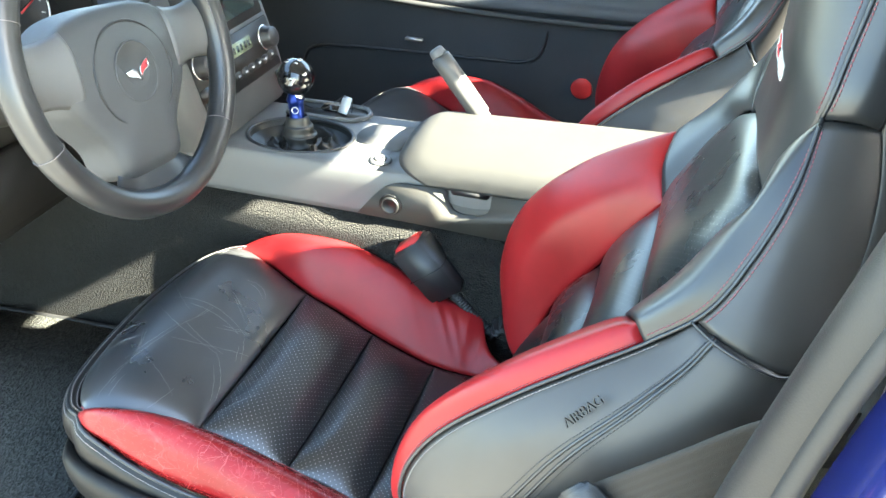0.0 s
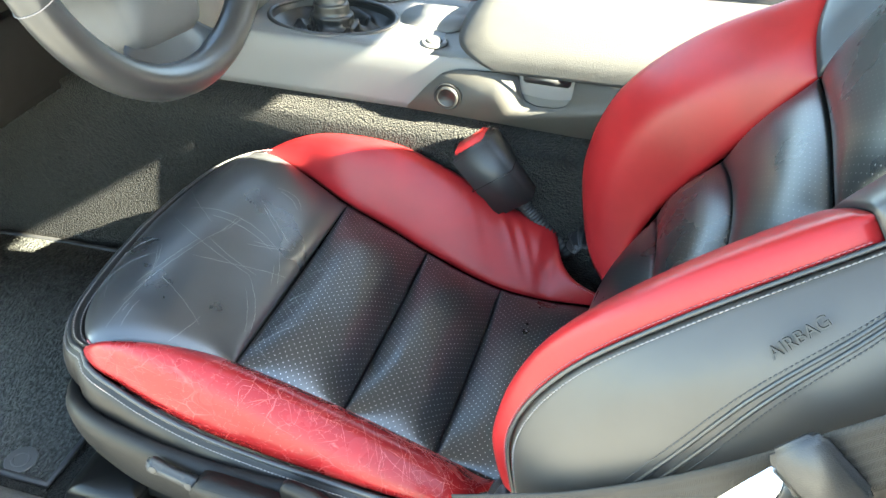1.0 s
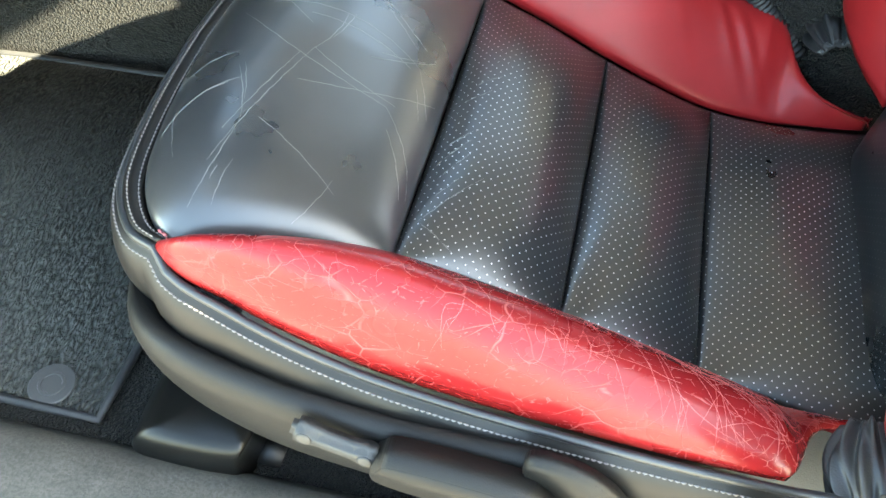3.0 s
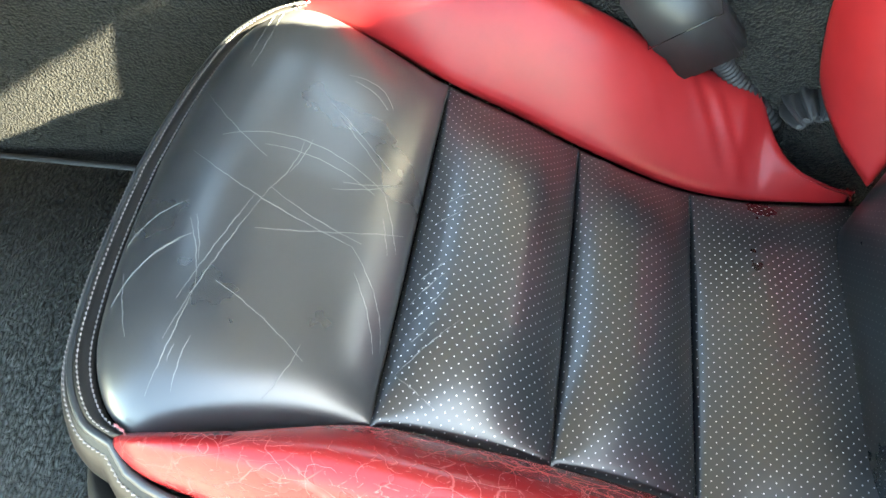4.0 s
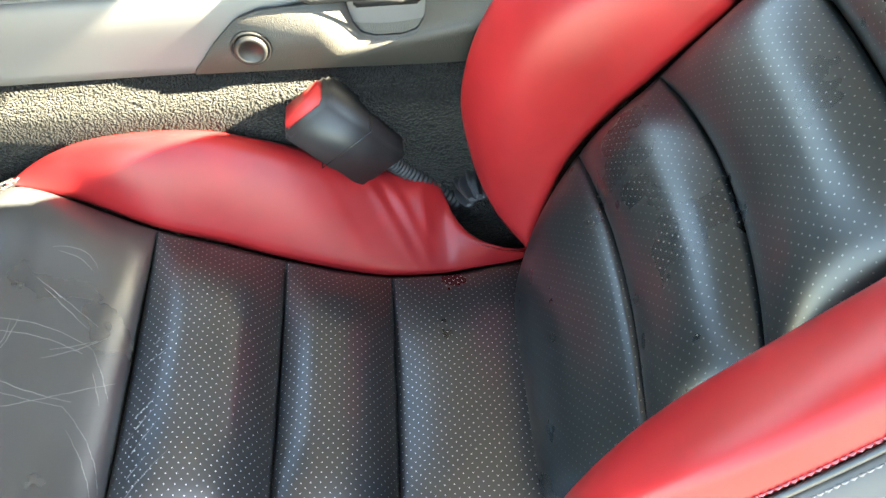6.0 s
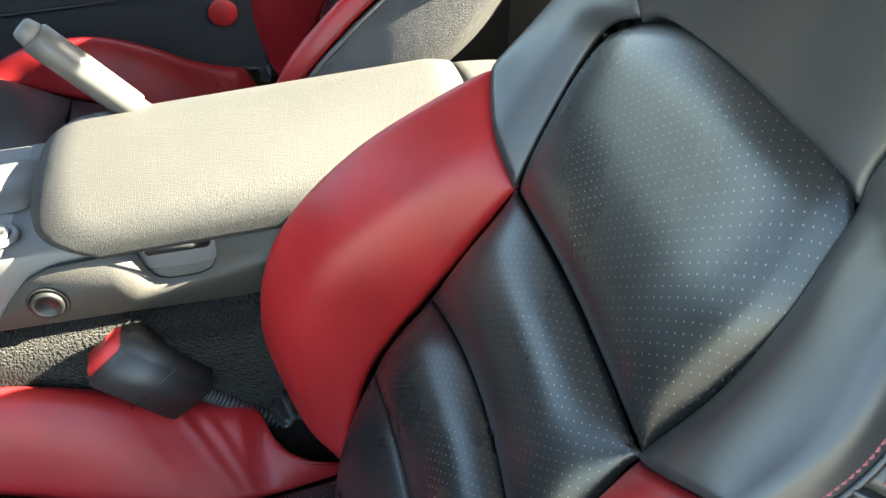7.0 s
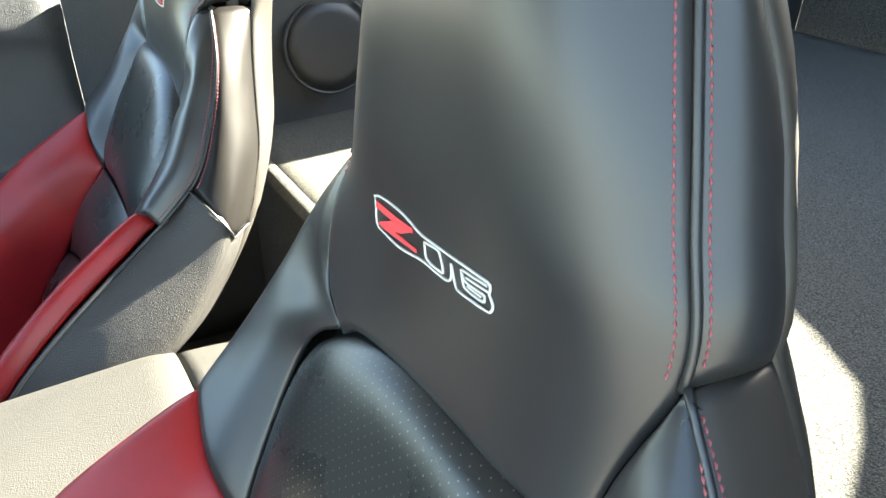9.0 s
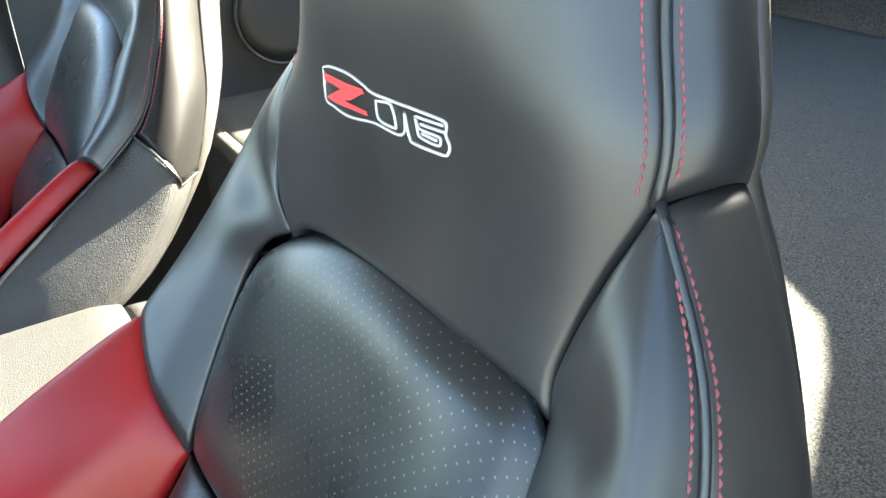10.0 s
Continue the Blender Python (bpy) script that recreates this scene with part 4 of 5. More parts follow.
        # raised double seam across the side panel
        if t == outboard:
            fn = side_low(t)
            way = [nearest(fn, (x, t * y, z), (0, t, 0))[2] for x, y, z in ((0.418, 0.224, 0.626), (0.388, 0.246, 0.592), (0.352, 0.258, 0.545), (0.322, 0.262, 0.497), (0.288, 0.262, 0.438), (0.250, 0.258, 0.36))]
            mid = [spl([(u, w, 0) for u, w in way], k / 40)[:2] for k in range(41)]
            for dw in (-0.011, 0.011):
                q = [(u, w + dw) for u, w in mid]
                part("side_seam", sweep_bm([fn(u, w) + np.array((0, t * 0.0002, 0)) for u, w in q], 0.0017, 6), M_black, root)
                stitches("stitching", [fn(u, w + (0.017 if dw > 0 else -0.017)) for u, w in q], [(0, t, 0.1)] * 41, root, M_trim_black, lift=0.0012)
        p, o = edge_path(side_low(t), "v", 0.985, 40, 0.0, (0, t, 0))
        part("cross_seam", sweep_bm([a + b * 0.0006 for a, b in zip(p, o)], 0.0014, 6), M_black, root)
    panel("head_panel", head_front, 70, 60, M_black, root, (-1, 0, 0.2), "black leather", 0.001, 0.0005, 0.014, k=40)
    P = np.array([[rear_shell(i / 60, j / 24) for j in range(25)] for i in range(61)])
    part("back_shell", sheet_bm(P, (1, 0, 0), 0.004), M_side, root, "charcoal leather")
    # hidden sheet inside the back, added to stop sun leaking through the seams
    def core(u, v):
        z = 0.24 + 0.71 * u
        q = v * 2 - 1
        w = 0.15 + 0.035 * math.sin(math.pi * min(1.0, u / 0.62)) if z < 0.68 else min(h_w(z, 1), h_w(z, -1)) + 0.004 - 0.012 * max(0.0, (z - 0.80) / 0.15)
        return np.array(((b_x(z) if z < 0.68 else h_x(z)) + 0.046, q * w + HEAD_Y * u, z))
    part("sun_leak_stop", sheet_bm(np.array([[core(i / 30, j / 12) for j in range(13)] for i in range(31)]), (-1, 0, 0), 0.010), M_rubber, root)
    logo(root)
    if worn:
        pt, n, _ = nearest(side_low(outboard), (0.321, outboard * 0.26, 0.514), (0, outboard, 0))
        pt = pt + (np.array((0.321, outboard * 0.26, 0.514)) - pt) * np.array((1, 0, 1))
        part("airbag_lettering", text_bm("AIRBAG", 0.0112, 0.0014), M_letter, root, "embossed black lettering", smooth=False,
             at=facing(pt + n * 0.0024, (0.60, 0.0, 0.80), n))
    # runners
    for y in (-0.17, 0.17):
        part("seat_runner", block_bm((-0.27, y - 0.02, 0.082), (0.28, y + 0.02, 0.10), 0.003), M_trim_black, root)
    settle(root, (0.0, 0.0, 0.082))
    return root


# ---- the car round the seats ----
def structure(ob, label="", category=""):
    return tagged(ob, label, category, kind="structure")


def flat(name, mat, corners, th=0.01, label="", category="", n=1):
    """A four-cornered plate, thick towards its back."""
    c = [np.array(p, float) for p in corners]
    nr = np.cross(c[1] - c[0], c[3] - c[0])
    P = np.array([[(c[0] * (1 - u) + c[1] * u) * (1 - v) + (c[3] * (1 - u) + c[2] * u) * v for v in np.linspace(0, 1, n + 1)] for u in np.linspace(0, 1, n + 1)])
    return structure(part(name, sheet_bm(P, nr, th), mat, None, smooth=False), label, category)


CY = 0.338      # the car's middle line
ground = structure(part("ground", block_bm((-300, -300, -0.40), (300, 300, -0.34), 0), M_asphalt, smooth=False), "grey asphalt ground beside the car", "ground")
structure(part("floor", block_bm((-1.25, -0.235, 0.04), (0.60, 1.08, 0.080), 0), M_carpet, smooth=False), "black carpeted car floor", "floor")
# tunnel under the console
def tunnel(u, w):
    x = -1.0 + 1.6 * u
    prf = spl([(0.200, 0.08), (0.207, 0.20), (0.209, 0.30), (0.212, 0.340), (0.222, 0.352), (0.244, 0.361), (0.30, 0.40), (0.37, 0.40), (0.431, 0.368), (0.434, 0.32), (0.434, 0.20), (0.436, 0.08)], w)
    t = min(1.0, max(0.0, (-0.15 - x) / 0.26))
    waist = 0.012 * t * t * (3 - 2 * t) - 0.19 * max(0.0, -0.43 - x) * (0.8 if x > -0.65 else 0.6)
    return np.array((x, prf[0] + waist * (1 if w < 0.5 else -1), prf[1]))
structure(panel("tunnel", tunnel, 20, 60, M_carpet, None, (0, 0, 1), th=0.0), "black carpeted transmission tunnel", "tunnel")
# footwell end
flat("firewall", M_carpet, [(-0.98, -0.25, 0.08), (-0.98, 1.08, 0.08), (-1.15, 1.08, 0.62), (-1.15, -0.25, 0.62)], 0.02, "black carpeted bulkhead ahead of the footwells", "bulkhead")
# kick panel on the driver's side, out of view, added to shade the footwell
flat("kick_panel", M_trim_black, [(-1.2, -0.262, 0.08), (-0.74, -0.256, 0.08), (-0.80, -0.256, 0.64), (-1.2, -0.262, 0.66)], 0.02, "unseen black kick panel added to shade the footwell", "kick panel")
# inner sill
def sill(u, w):
    x = -1.2 + 1.75 * u
    prf = spl([(-0.222, 0.082), (-0.236, 0.105), (-0.262, 0.118), (-0.300, 0.122), (-0.330, 0.118)], w)
    return np.array((x, prf[0] + (x + 0.25) * 0.02, prf[1]))
structure(panel("sill_trim", sill, 30, 16, M_sill, None, (0, 0, 1), th=0.01), "dark grey plastic sill trim", "sill")
def rocker(u, w):
    x = -1.3 + 1.85 * u
    prf = spl([(-0.332, 0.114), (-0.337, 0.108), (-0.345, 0.112), (-0.352, 0.106), (-0.356, 0.085), (-0.362, 0.080), (-0.375, 0.078), (-0.385, 0.02), (-0.39, -0.12)], w)
    return np.array((x, prf[0] + (x + 0.25) * 0.02, prf[1]))
structure(panel("rocker_panel", rocker, 20, 48, M_blue, None, (0, -0.5, 1), th=0.004), "glossy deep blue painted sill edge", "car body")
structure(part("sill_seal", sweep_bm([(x, -0.3695 + (x + 0.25) * 0.02, 0.081) for x in np.linspace(-1.2, 0.5, 30)], 0.006, 8), M_rubber), "black rubber door seal", "seal")


def floor_mat():
    root = empty("floor_mat")
    tagged(root, "black carpet floor mat with bound edge and round fixing", "floor mat")
    out = [(-0.347, -0.212), (-0.86, -0.215), (-0.93, -0.12), (-0.93, 0.145), (-0.62, 0.172), (-0.347, 0.182)]
    part("mat", slab_bm(out, 0.010, 0.003), M_mat, root, at=Matrix.Translation((0, 0, 0.0805)))
    loop = []
    for a, b in zip(out, out[1:] + out[:1]):
        loop += [(a[0] + (b[0] - a[0]) * k / 12, a[1] + (b[1] - a[1]) * k / 12, 0.0895) for k in range(12)]
    part("edging", sweep_bm(loop, 0.004, 8, closed=True), M_rubber, root, "black bound edge")
    clip = part("mat_clip", lathe_bm([(0.0185, 0), (0.0185, 0.0016), (0.0178, 0.0022), (0.011, 0.0022), (0.0105, 0.0030), (0.0085, 0.0030), (0.008, 0.0022), (0.0002, 0.0022)], 48), M_clip, root, "grey plastic round clip", smooth=False, at=Matrix.Translation((-0.396, -0.193, 0.090)))
    settle(root, (-0.6, 0, 0.0805))
floor_mat()

# rear of the cabin
flat("rear_bulkhead", M_cargo, [(0.610, -0.30, 0.08), (0.610, 1.08, 0.08), (0.618, 1.08, 0.446), (0.618, -0.30, 0.446)], 0.02, "dark carpeted step behind the seats", "bulkhead")
structure(panel("cargo_floor", lambda u, w: np.array((0.602 + 1.198 * u, -0.34 + 1.42 * w, 0.452 + 0.004 * math.sin(9 * u) * math.sin(7 * w))), 30, 30, M_cargo, None, (0, 0, 1), th=0.02), "grey carpeted cargo floor behind the seats", "cargo floor")
structure(part("cargo_edge", sweep_bm([(0.6020, y, 0.4420) for y in np.linspace(-0.31, 1.06, 20)], 0.0140, 12), M_cargo), "carpeted front edge of the cargo floor", "cargo floor")
def wall_r(u, w):
    x = 0.385 + 1.435 * u
    return np.array((x, spl([(1.055, 0), (1.045, 0), (1.025, 0), (0.97, 0), (0.905, 0)], w)[0] - 0.08 * max(0, u - 0.45), 0.08 + 0.95 * w))
structure(panel("wall_right", wall_r, 20, 20, M_door, None, (0, -1, 0), th=0.03), "black grained plastic cargo side panel", "side panel")
# left wall, out of view: leaned and closed to the jamb against stray sun
inner_edge = table([0.08, 0.28, 0.45, 0.55, 0.63, 0.73, 0.82, 0.95, 1.06], [-0.272, -0.275, -0.290, -0.305, -0.312, -0.315, -0.312, -0.295, -0.26])
def wall_l(u, w):
    x, z = 0.50 + 1.32 * u, 0.08 + 0.95 * w
    lean = spl([(-0.315, 0), (-0.305, 0), (-0.285, 0), (-0.23, 0), (-0.165, 0)], w)[0] + 0.08 * max(0, u - 0.45)
    f = min(max((x - 0.52) / 0.95, 0.0), 1.0) ** 1.6
    return np.array((x, inner_edge(z) * (1 - f) + lean * f, z))
structure(panel("wall_left", wall_l, 20, 20, M_door, None, (0, 1, 0), th=0.03), "black grained plastic cargo side panel", "side panel")
# top edge made high to cut off the sun along the cargo floor
flat("tail_panel", M_cargo, [(1.80, 1.08, 0.08), (1.80, -0.40, 0.08), (1.84, -0.40, 0.99), (1.84, 1.08, 0.99)], 0.05, "dark carpeted tail panel of the cargo bay", "tail panel")
# unseen roof: rear edge placed to cut the sun, pale lining to bounce light
def roof(u, w):
    q = 2 * w - 1
    return np.array((-0.42 + 1.27 * u, CY + 0.015 + q * (0.55 + 0.05 * u), 1.13 - 0.05 * abs(q) ** 3 - 0.085 * (2 * u - 1) ** 2))
structure(panel("ceiling", roof, 20, 20, M_headliner, None, (0, 0, -1), th=0.035), "unseen pale grey roof lining placed to shade the cabin", "headliner")
def pillar(name, pts, r, label):
    return structure(part(name, sweep_bm([spl(pts, t) for t in np.linspace(0, 1, 14)], r, 8, squash=0.7), M_trim), label, "pillar")
# windscreen pillars, out of view, added with the roof to limit incoming light
pillar("pillar_front_left", [(-0.42, -0.19, 1.03), (-0.75, -0.28, 0.86), (-1.05, -0.31, 0.68)], 0.035, "unseen dark grey windscreen pillar")
pillar("pillar_front_right", [(-0.42, 0.91, 1.03), (-0.75, 1.01, 0.86), (-1.05, 1.05, 0.68)], 0.035, "unseen dark grey windscreen pillar")
# out of view; path chosen so its shade covers the driver's shoulder and cargo corner
HATCH = [(0.60, -0.19, 1.02), (0.80, -0.18, 1.02), (1.02, -0.165, 1.05), (1.38, -0.145, 1.05), (1.66, -0.105, 1.05), (1.79, -0.035, 1.05), (1.90, 0.065, 1.04), (1.955, 0.25, 1.03)]
pillar("pillar_rear_left", HATCH, lambda t: 0.085 - 0.03 * min(1.0, t / 0.3), "unseen dark grey hatch pillar")
# unseen filler from pillar to side wall, added to block sun there
def hatch_sun_fill(u, w):
    a = spl(HATCH, 0.28 + 0.72 * u)
    return np.array((a[0] * (1 - w) + (0.98 + 0.88 * u) * w, a[1] * (1 - w) - 0.32 * w, a[2] - 0.01 * w))
structure(panel("hatch_sun_fill", hatch_sun_fill, 24, 8, M_trim, None, (0, 0, 1), th=0.02), "unseen dark grey filler that keeps sun out beside the hatch", "hatch frame")
pillar("pillar_rear_right", [(0.70, 0.90, 1.04), (1.2, 0.90, 1.05), (1.82, 0.92, 1.03)], 0.05, "unseen dark grey hatch pillar")


def speaker_panel():
    root = empty("speaker_cover")
    tagged(root, "round black speaker cover set in the cargo side panel", "speaker")
    at = facing((0.765, 1.008, 0.577), (1, 0, 0), (0.03, -1, 0.05))
    part("rim", lathe_bm([(0.080, 0.0), (0.080, 0.004), (0.077, 0.007), (0.074, 0.004), (0.074, 0.0)], 48), M_trim_black, root, at=at)
    part("grille", lathe_bm([(0.073, 0.0), (0.073, 0.003), (0.05, 0.005), (0.0, 0.0055)], 48), M_trim_black, root, at=at)
speaker_panel()


def b_pillar():
    A = [(0.405, -0.275, 0.28), (0.425, -0.290, 0.45), (0.440, -0.305, 0.55), (0.456, -0.312, 0.63), (0.478, -0.315, 0.73), (0.500, -0.312, 0.82), (0.55, -0.295, 0.95), (0.62, -0.26, 1.06)]
    B = [(0.435, -0.365, 0.28), (0.450, -0.372, 0.45), (0.463, -0.375, 0.59), (0.475, -0.376, 0.67), (0.494, -0.374, 0.75), (0.525, -0.366, 0.84), (0.57, -0.34, 0.96), (0.64, -0.30, 1.06)]
    def fn(u, w):
        a, b = spl(A, u), spl(B, u)
        return a * (1 - w) + b * w + np.array((-0.020, -0.006, 0.0)) * math.sin(math.pi * w)
    root = panel("door_jamb", fn, 40, 14, M_jamb, None, (-1, -0.5, 0), th=0.02)
    structure(root, "dark grey door pillar trim with rubber seal", "door pillar")
    part("seal", sweep_bm([spl(B, t) + np.array((-0.006, -0.004, 0)) for t in np.linspace(0, 1, 40)], 0.007, 8), M_rubber, root, "black rubber seal")
    part("bump_stop", lathe_bm([(0.010, 0), (0.010, 0.006), (0.007, 0.009), (0, 0.009)], 24), M_rubber, root, "black rubber stop", at=facing((0.479, -0.352, 0.688), (0, 0, 1), (-1, -0.5, 0)))
    Q = [(1.80, -0.52, 0.28), (1.80, -0.53, 0.45), (1.80, -0.52, 0.59), (1.80, -0.50, 0.67), (1.80, -0.46, 0.75), (1.80, -0.40, 0.84), (1.80, -0.32, 0.96), (1.80, -0.26, 1.04)]
    def quarter(u, w):
        a, b = spl(B, u) + np.array((0.004, -0.008, 0)), spl(Q, u)
        return a * (1 - w) + b * w + np.array((-0.05, -0.05, 0.0)) * math.sin(math.pi * w ** 0.45)
    structure(panel("quarter_panel", quarter, 40, 20, M_blue, None, (-0.3, -1, 0.2), th=0.004), "glossy deep blue painted rear wing", "car body")
b_pillar()


def seat_belt():
    root = empty("seat_belt")
    tagged(root, "dark grey webbing seat belt with latch plate, hanging beside the seat", "seat belt")
    C = [(0.52, -0.330, 0.640), (0.474, -0.290, 0.586), (0.420, -0.284, 0.532), (0.377, -0.284, 0.491), (0.330, -0.281, 0.440), (0.285, -0.276, 0.395), (0.230, -0.270, 0.352), (0.180, -0.266, 0.326), (0.140, -0.264, 0.308)]
    def web(u, w):
        p = spl(C, u)
        d = spl(C, min(u + 0.02, 1)) - spl(C, max(u - 0.02, 0))
        d /= np.linalg.norm(d)
        s = np.cross(d, np.array((0.0, -1.0, 0.15)))
        s /= np.linalg.norm(s)
        return p + s * (0.0235 * (2 * w - 1)) + np.array((0, 0.002 * math.sin(9 * u + 2 * w), 0))
    part("webbing", sheet_bm(surface(web, 60, 10, (0, -1, 0))[0], (0, -1, 0), 0.0015), M_belt, root)
    def drop(u, w):
        return np.array((0.102 + 0.047 * w + 0.020 * u, -0.262 - 0.006 * math.sin(math.pi * w), 0.278 - 0.19 * u + 0.012 * math.sin(math.pi * w) * (1 - u)))
    part("anchor_sleeve", sheet_bm(surface(drop, 24, 10, (0, -1, 0))[0], (0, -1, 0), 0.006), M_lever, root, "dark plastic sleeve over the anchor strap")
    fold = [(0.100, -0.262, 0.268), (0.099, -0.266, 0.290), (0.110, -0.268, 0.303), (0.136, -0.265, 0.316)]
    part("fold", sweep_bm([spl(fold, t) for t in np.linspace(0, 1, 12)], 0.006, 8), M_belt, root)
    at = facing((0.354, -0.289, 0.476), (0.70, 0, 0.71), (0.1, -1, 0.1))
    tongue = part("latch_plate", slab_bm([(-0.012, -0.030), (0.014, -0.030), (0.018, -0.024), (0.018, 0.024), (0.014, 0.030), (-0.012, 0.030), (-0.018, 0.02), (-0.018, -0.02)], 0.008, 0.003), M_trim_black, root, "black plastic latch plate", at=at)
    part("tongue", slab_bm([(-0.060, -0.014), (-0.015, -0.020), (-0.015, 0.020), (-0.060, 0.014)], 0.003, 0.001), M_chrome, root, "bright metal tongue", at=at @ Matrix.Translation((0, 0, 0.002)))
    settle(root, (0.14, -0.262, 0.08))
seat_belt()


def buckle():
    root = empty("belt_buckle")
    tagged(root, "black belt buckle with red release button beside the console", "belt buckle")
    tip, low = Vector((0.014, 0.204, 0.357)), Vector((0.068, 0.206, 0.292))
    d = (tip - low).normalized()
    at = facing(low, (0, 1, 0), d)
    L = (tip - low).length
    bm = block_bm((-0.021, -0.030, -0.012), (0.021, 0.030, L), 0.006, 3)
    part("case", bm, M_trim_black, root, at=at)
    part("case_seam", sweep_bm([(-0.0213, -0.0303, L * 0.42), (0.0213, -0.0303, L * 0.42), (0.0213, 0.0303, L * 0.42), (-0.0213, 0.0303, L * 0.42)], 0.0005, 5, closed=True), M_gloss, root, at=at)
    part("release_button", block_bm((-0.0150, -0.0230, L - 0.004), (0.0150, 0.0230, L + 0.003), 0.003, 3), M_redplastic, root, "red release button", at=at)
    cable = [low + Vector((0.0, 0, 0.004)), low + Vector((0.03, 0.002, -0.03)), low + Vector((0.075, 0.0, -0.075))]
    part("stalk", sweep_bm([spl(cable, t) for t in np.linspace(0, 1, 97)], lambda t: 0.0084 + 0.0009 * math.sin(t * 150), 12), M_rubber, root, "ribbed black stalk")
    settle(root, (0.15, 0.214, 0.2))
buckle()


# ---- console ----
def console():
    root = empty("centre_console")
    tagged(root, "silver painted centre console with shifter opening", "console")
    OX, OY, OA, OB, ZT = -0.205, 0.318, 0.084, 0.059, 0.440
    def ringtop(u, w):
        t = 2 * math.pi * u
        ix, iy = OX + OA * math.cos(t), OY + OB * math.sin(t)
        x0, x1, y0, y1 = -0.315, -0.05, 0.254, 0.422
        c, s = math.cos(t), math.sin(t)
        k = min(((x1 - OX) / c if c > 0 else (x0 - OX) / c) if abs(c) > 1e-6 else 9, ((y1 - OY) / s if s > 0 else (y0 - OY) / s) if abs(s) > 1e-6 else 9)
        ex, ey = OX + c * k, OY + s * k
        return np.array((ix + (ex - ix) * w, iy + (ey - iy) * w, ZT + 0.002 * math.sin(math.pi * w)))
    P = np.array([[ringtop(i / 96, j / 6) for j in range(7)] for i in range(97)])
    part("top", sheet_bm(P, (0, 0, 1), 0.0), M_silver, root)
    def rear_top(u, w):
        return np.array((-0.05 + 0.42 * u, 0.250 + 0.174 * w, ZT + 0.0))
    panel("rear_top", rear_top, 8, 6, M_silver, root, (0, 0, 1), th=0.003)
    for s in (-1, 1):
        def side(u, w, s=s):
            x = -0.42 + 0.79 * u
            prf = spl([(0.083, 0.440), (0.089, 0.436), (0.0925, 0.420), (0.0935, 0.400), (0.094, 0.366)], w)
            return np.array((x, CY + s * prf[0], prf[1]))
        panel("side", side, 30, 16, M_silver, root, (0, s, 0.2), th=0.003)
    ring = [(OX + (OA + 0.001) * math.cos(2 * math.pi * k / 72), OY + (OB + 0.001) * math.sin(2 * math.pi * k / 72), ZT + 0.001) for k in range(72)]
    part("bezel", sweep_bm(ring, 0.0032, 8, closed=True), M_trim_black, root, "black oval bezel")
    def well(u, w):
        t = 2 * math.pi * u
        return np.array((OX + OA * (1 - 0.15 * w) * math.cos(t), OY + OB * (1 - 0.15 * w) * math.sin(t), ZT - 0.045 * w))
    part("well", sheet_bm(np.array([[well(i / 72, j / 4) for j in range(5)] for i in range(73)]), (0, 0, 0.0), 0.0), M_boot, root)
    # coin tray lid, lock, cup opening
    bm = slab_bm([(-0.122, 0.345), (-0.112, 0.322), (-0.085, 0.312), (-0.045, 0.312), (-0.036, 0.320), (-0.036, 0.385), (-0.045, 0.395), (-0.085, 0.396), (-0.112, 0.385), (-0.122, 0.365)], 0.004, 0.0015)
    part("tray_lid", bm, M_silver, root, "silver tray lid", at=Matrix.Translation((0, 0, ZT - 0.001)))
    part("lock_ring", lathe_bm([(0.0165, 0), (0.0165, 0.002), (0.013, 0.004), (0.011, 0.003), (0.0, 0.003)], 32), M_silver, root, at=Matrix.Translation((-0.055, 0.276, ZT + 0.001)))
    part("lock", lathe_bm([(0.010, 0), (0.010, 0.002), (0.008, 0.0035), (0.004, 0.0035), (0.003, 0.002), (0, 0.002)], 28), M_grip, root, "metal key lock", at=Matrix.Translation((-0.055, 0.276, ZT + 0.003)))
    tray = rounded([(-0.262, 0.392), (-0.250, 0.384), (-0.160, 0.384), (-0.138, 0.394), (-0.128, 0.410), (-0.136, 0.428), (-0.155, 0.436), (-0.250, 0.436), (-0.262, 0.424)], 64)
    # no recess is cut: the hollow's shade is the dark colour of this slab
    part("tray_hollow_shade", slab_bm([tuple(p[:2]) for p in tray], 0.003), M_boot, root, "flat dark slab standing for the open tray's shaded hollow", at=Matrix.Translation((0, 0, ZT)))
    part("tray_lip", sweep_bm([(p[0], p[1], ZT + 0.004) for p in tray], 0.0038, 8, closed=True), M_silver, root, "silver tray lip")
    part("key_cord", sweep_bm([spl([(-0.245, 0.415, ZT + 0.006), (-0.225, 0.400, ZT + 0.010), (-0.200, 0.395, ZT + 0.014), (-0.182, 0.404, ZT + 0.024), (-0.172, 0.414, ZT + 0.030), (-0.160, 0.416, ZT + 0.022), (-0.158, 0.408, ZT + 0.006)], t) for t in np.linspace(0, 1, 36)], 0.0009, 6), M_rubber, root, "black key cord")
    part("key_fob", block_bm((-0.212, 0.404, ZT + 0.003), (-0.176, 0.426, ZT + 0.013), 0.004), M_gloss, root, "black key fob")
    part("key_tag", block_bm((-0.010, -0.014, 0.0), (0.010, 0.014, 0.002), 0.0008), M_white, root, "white paper tag", at=pose(-0.168, 0.408, ZT + 0.018, 55, 0, -20))
    settle(root, (0, CY, 0.36))


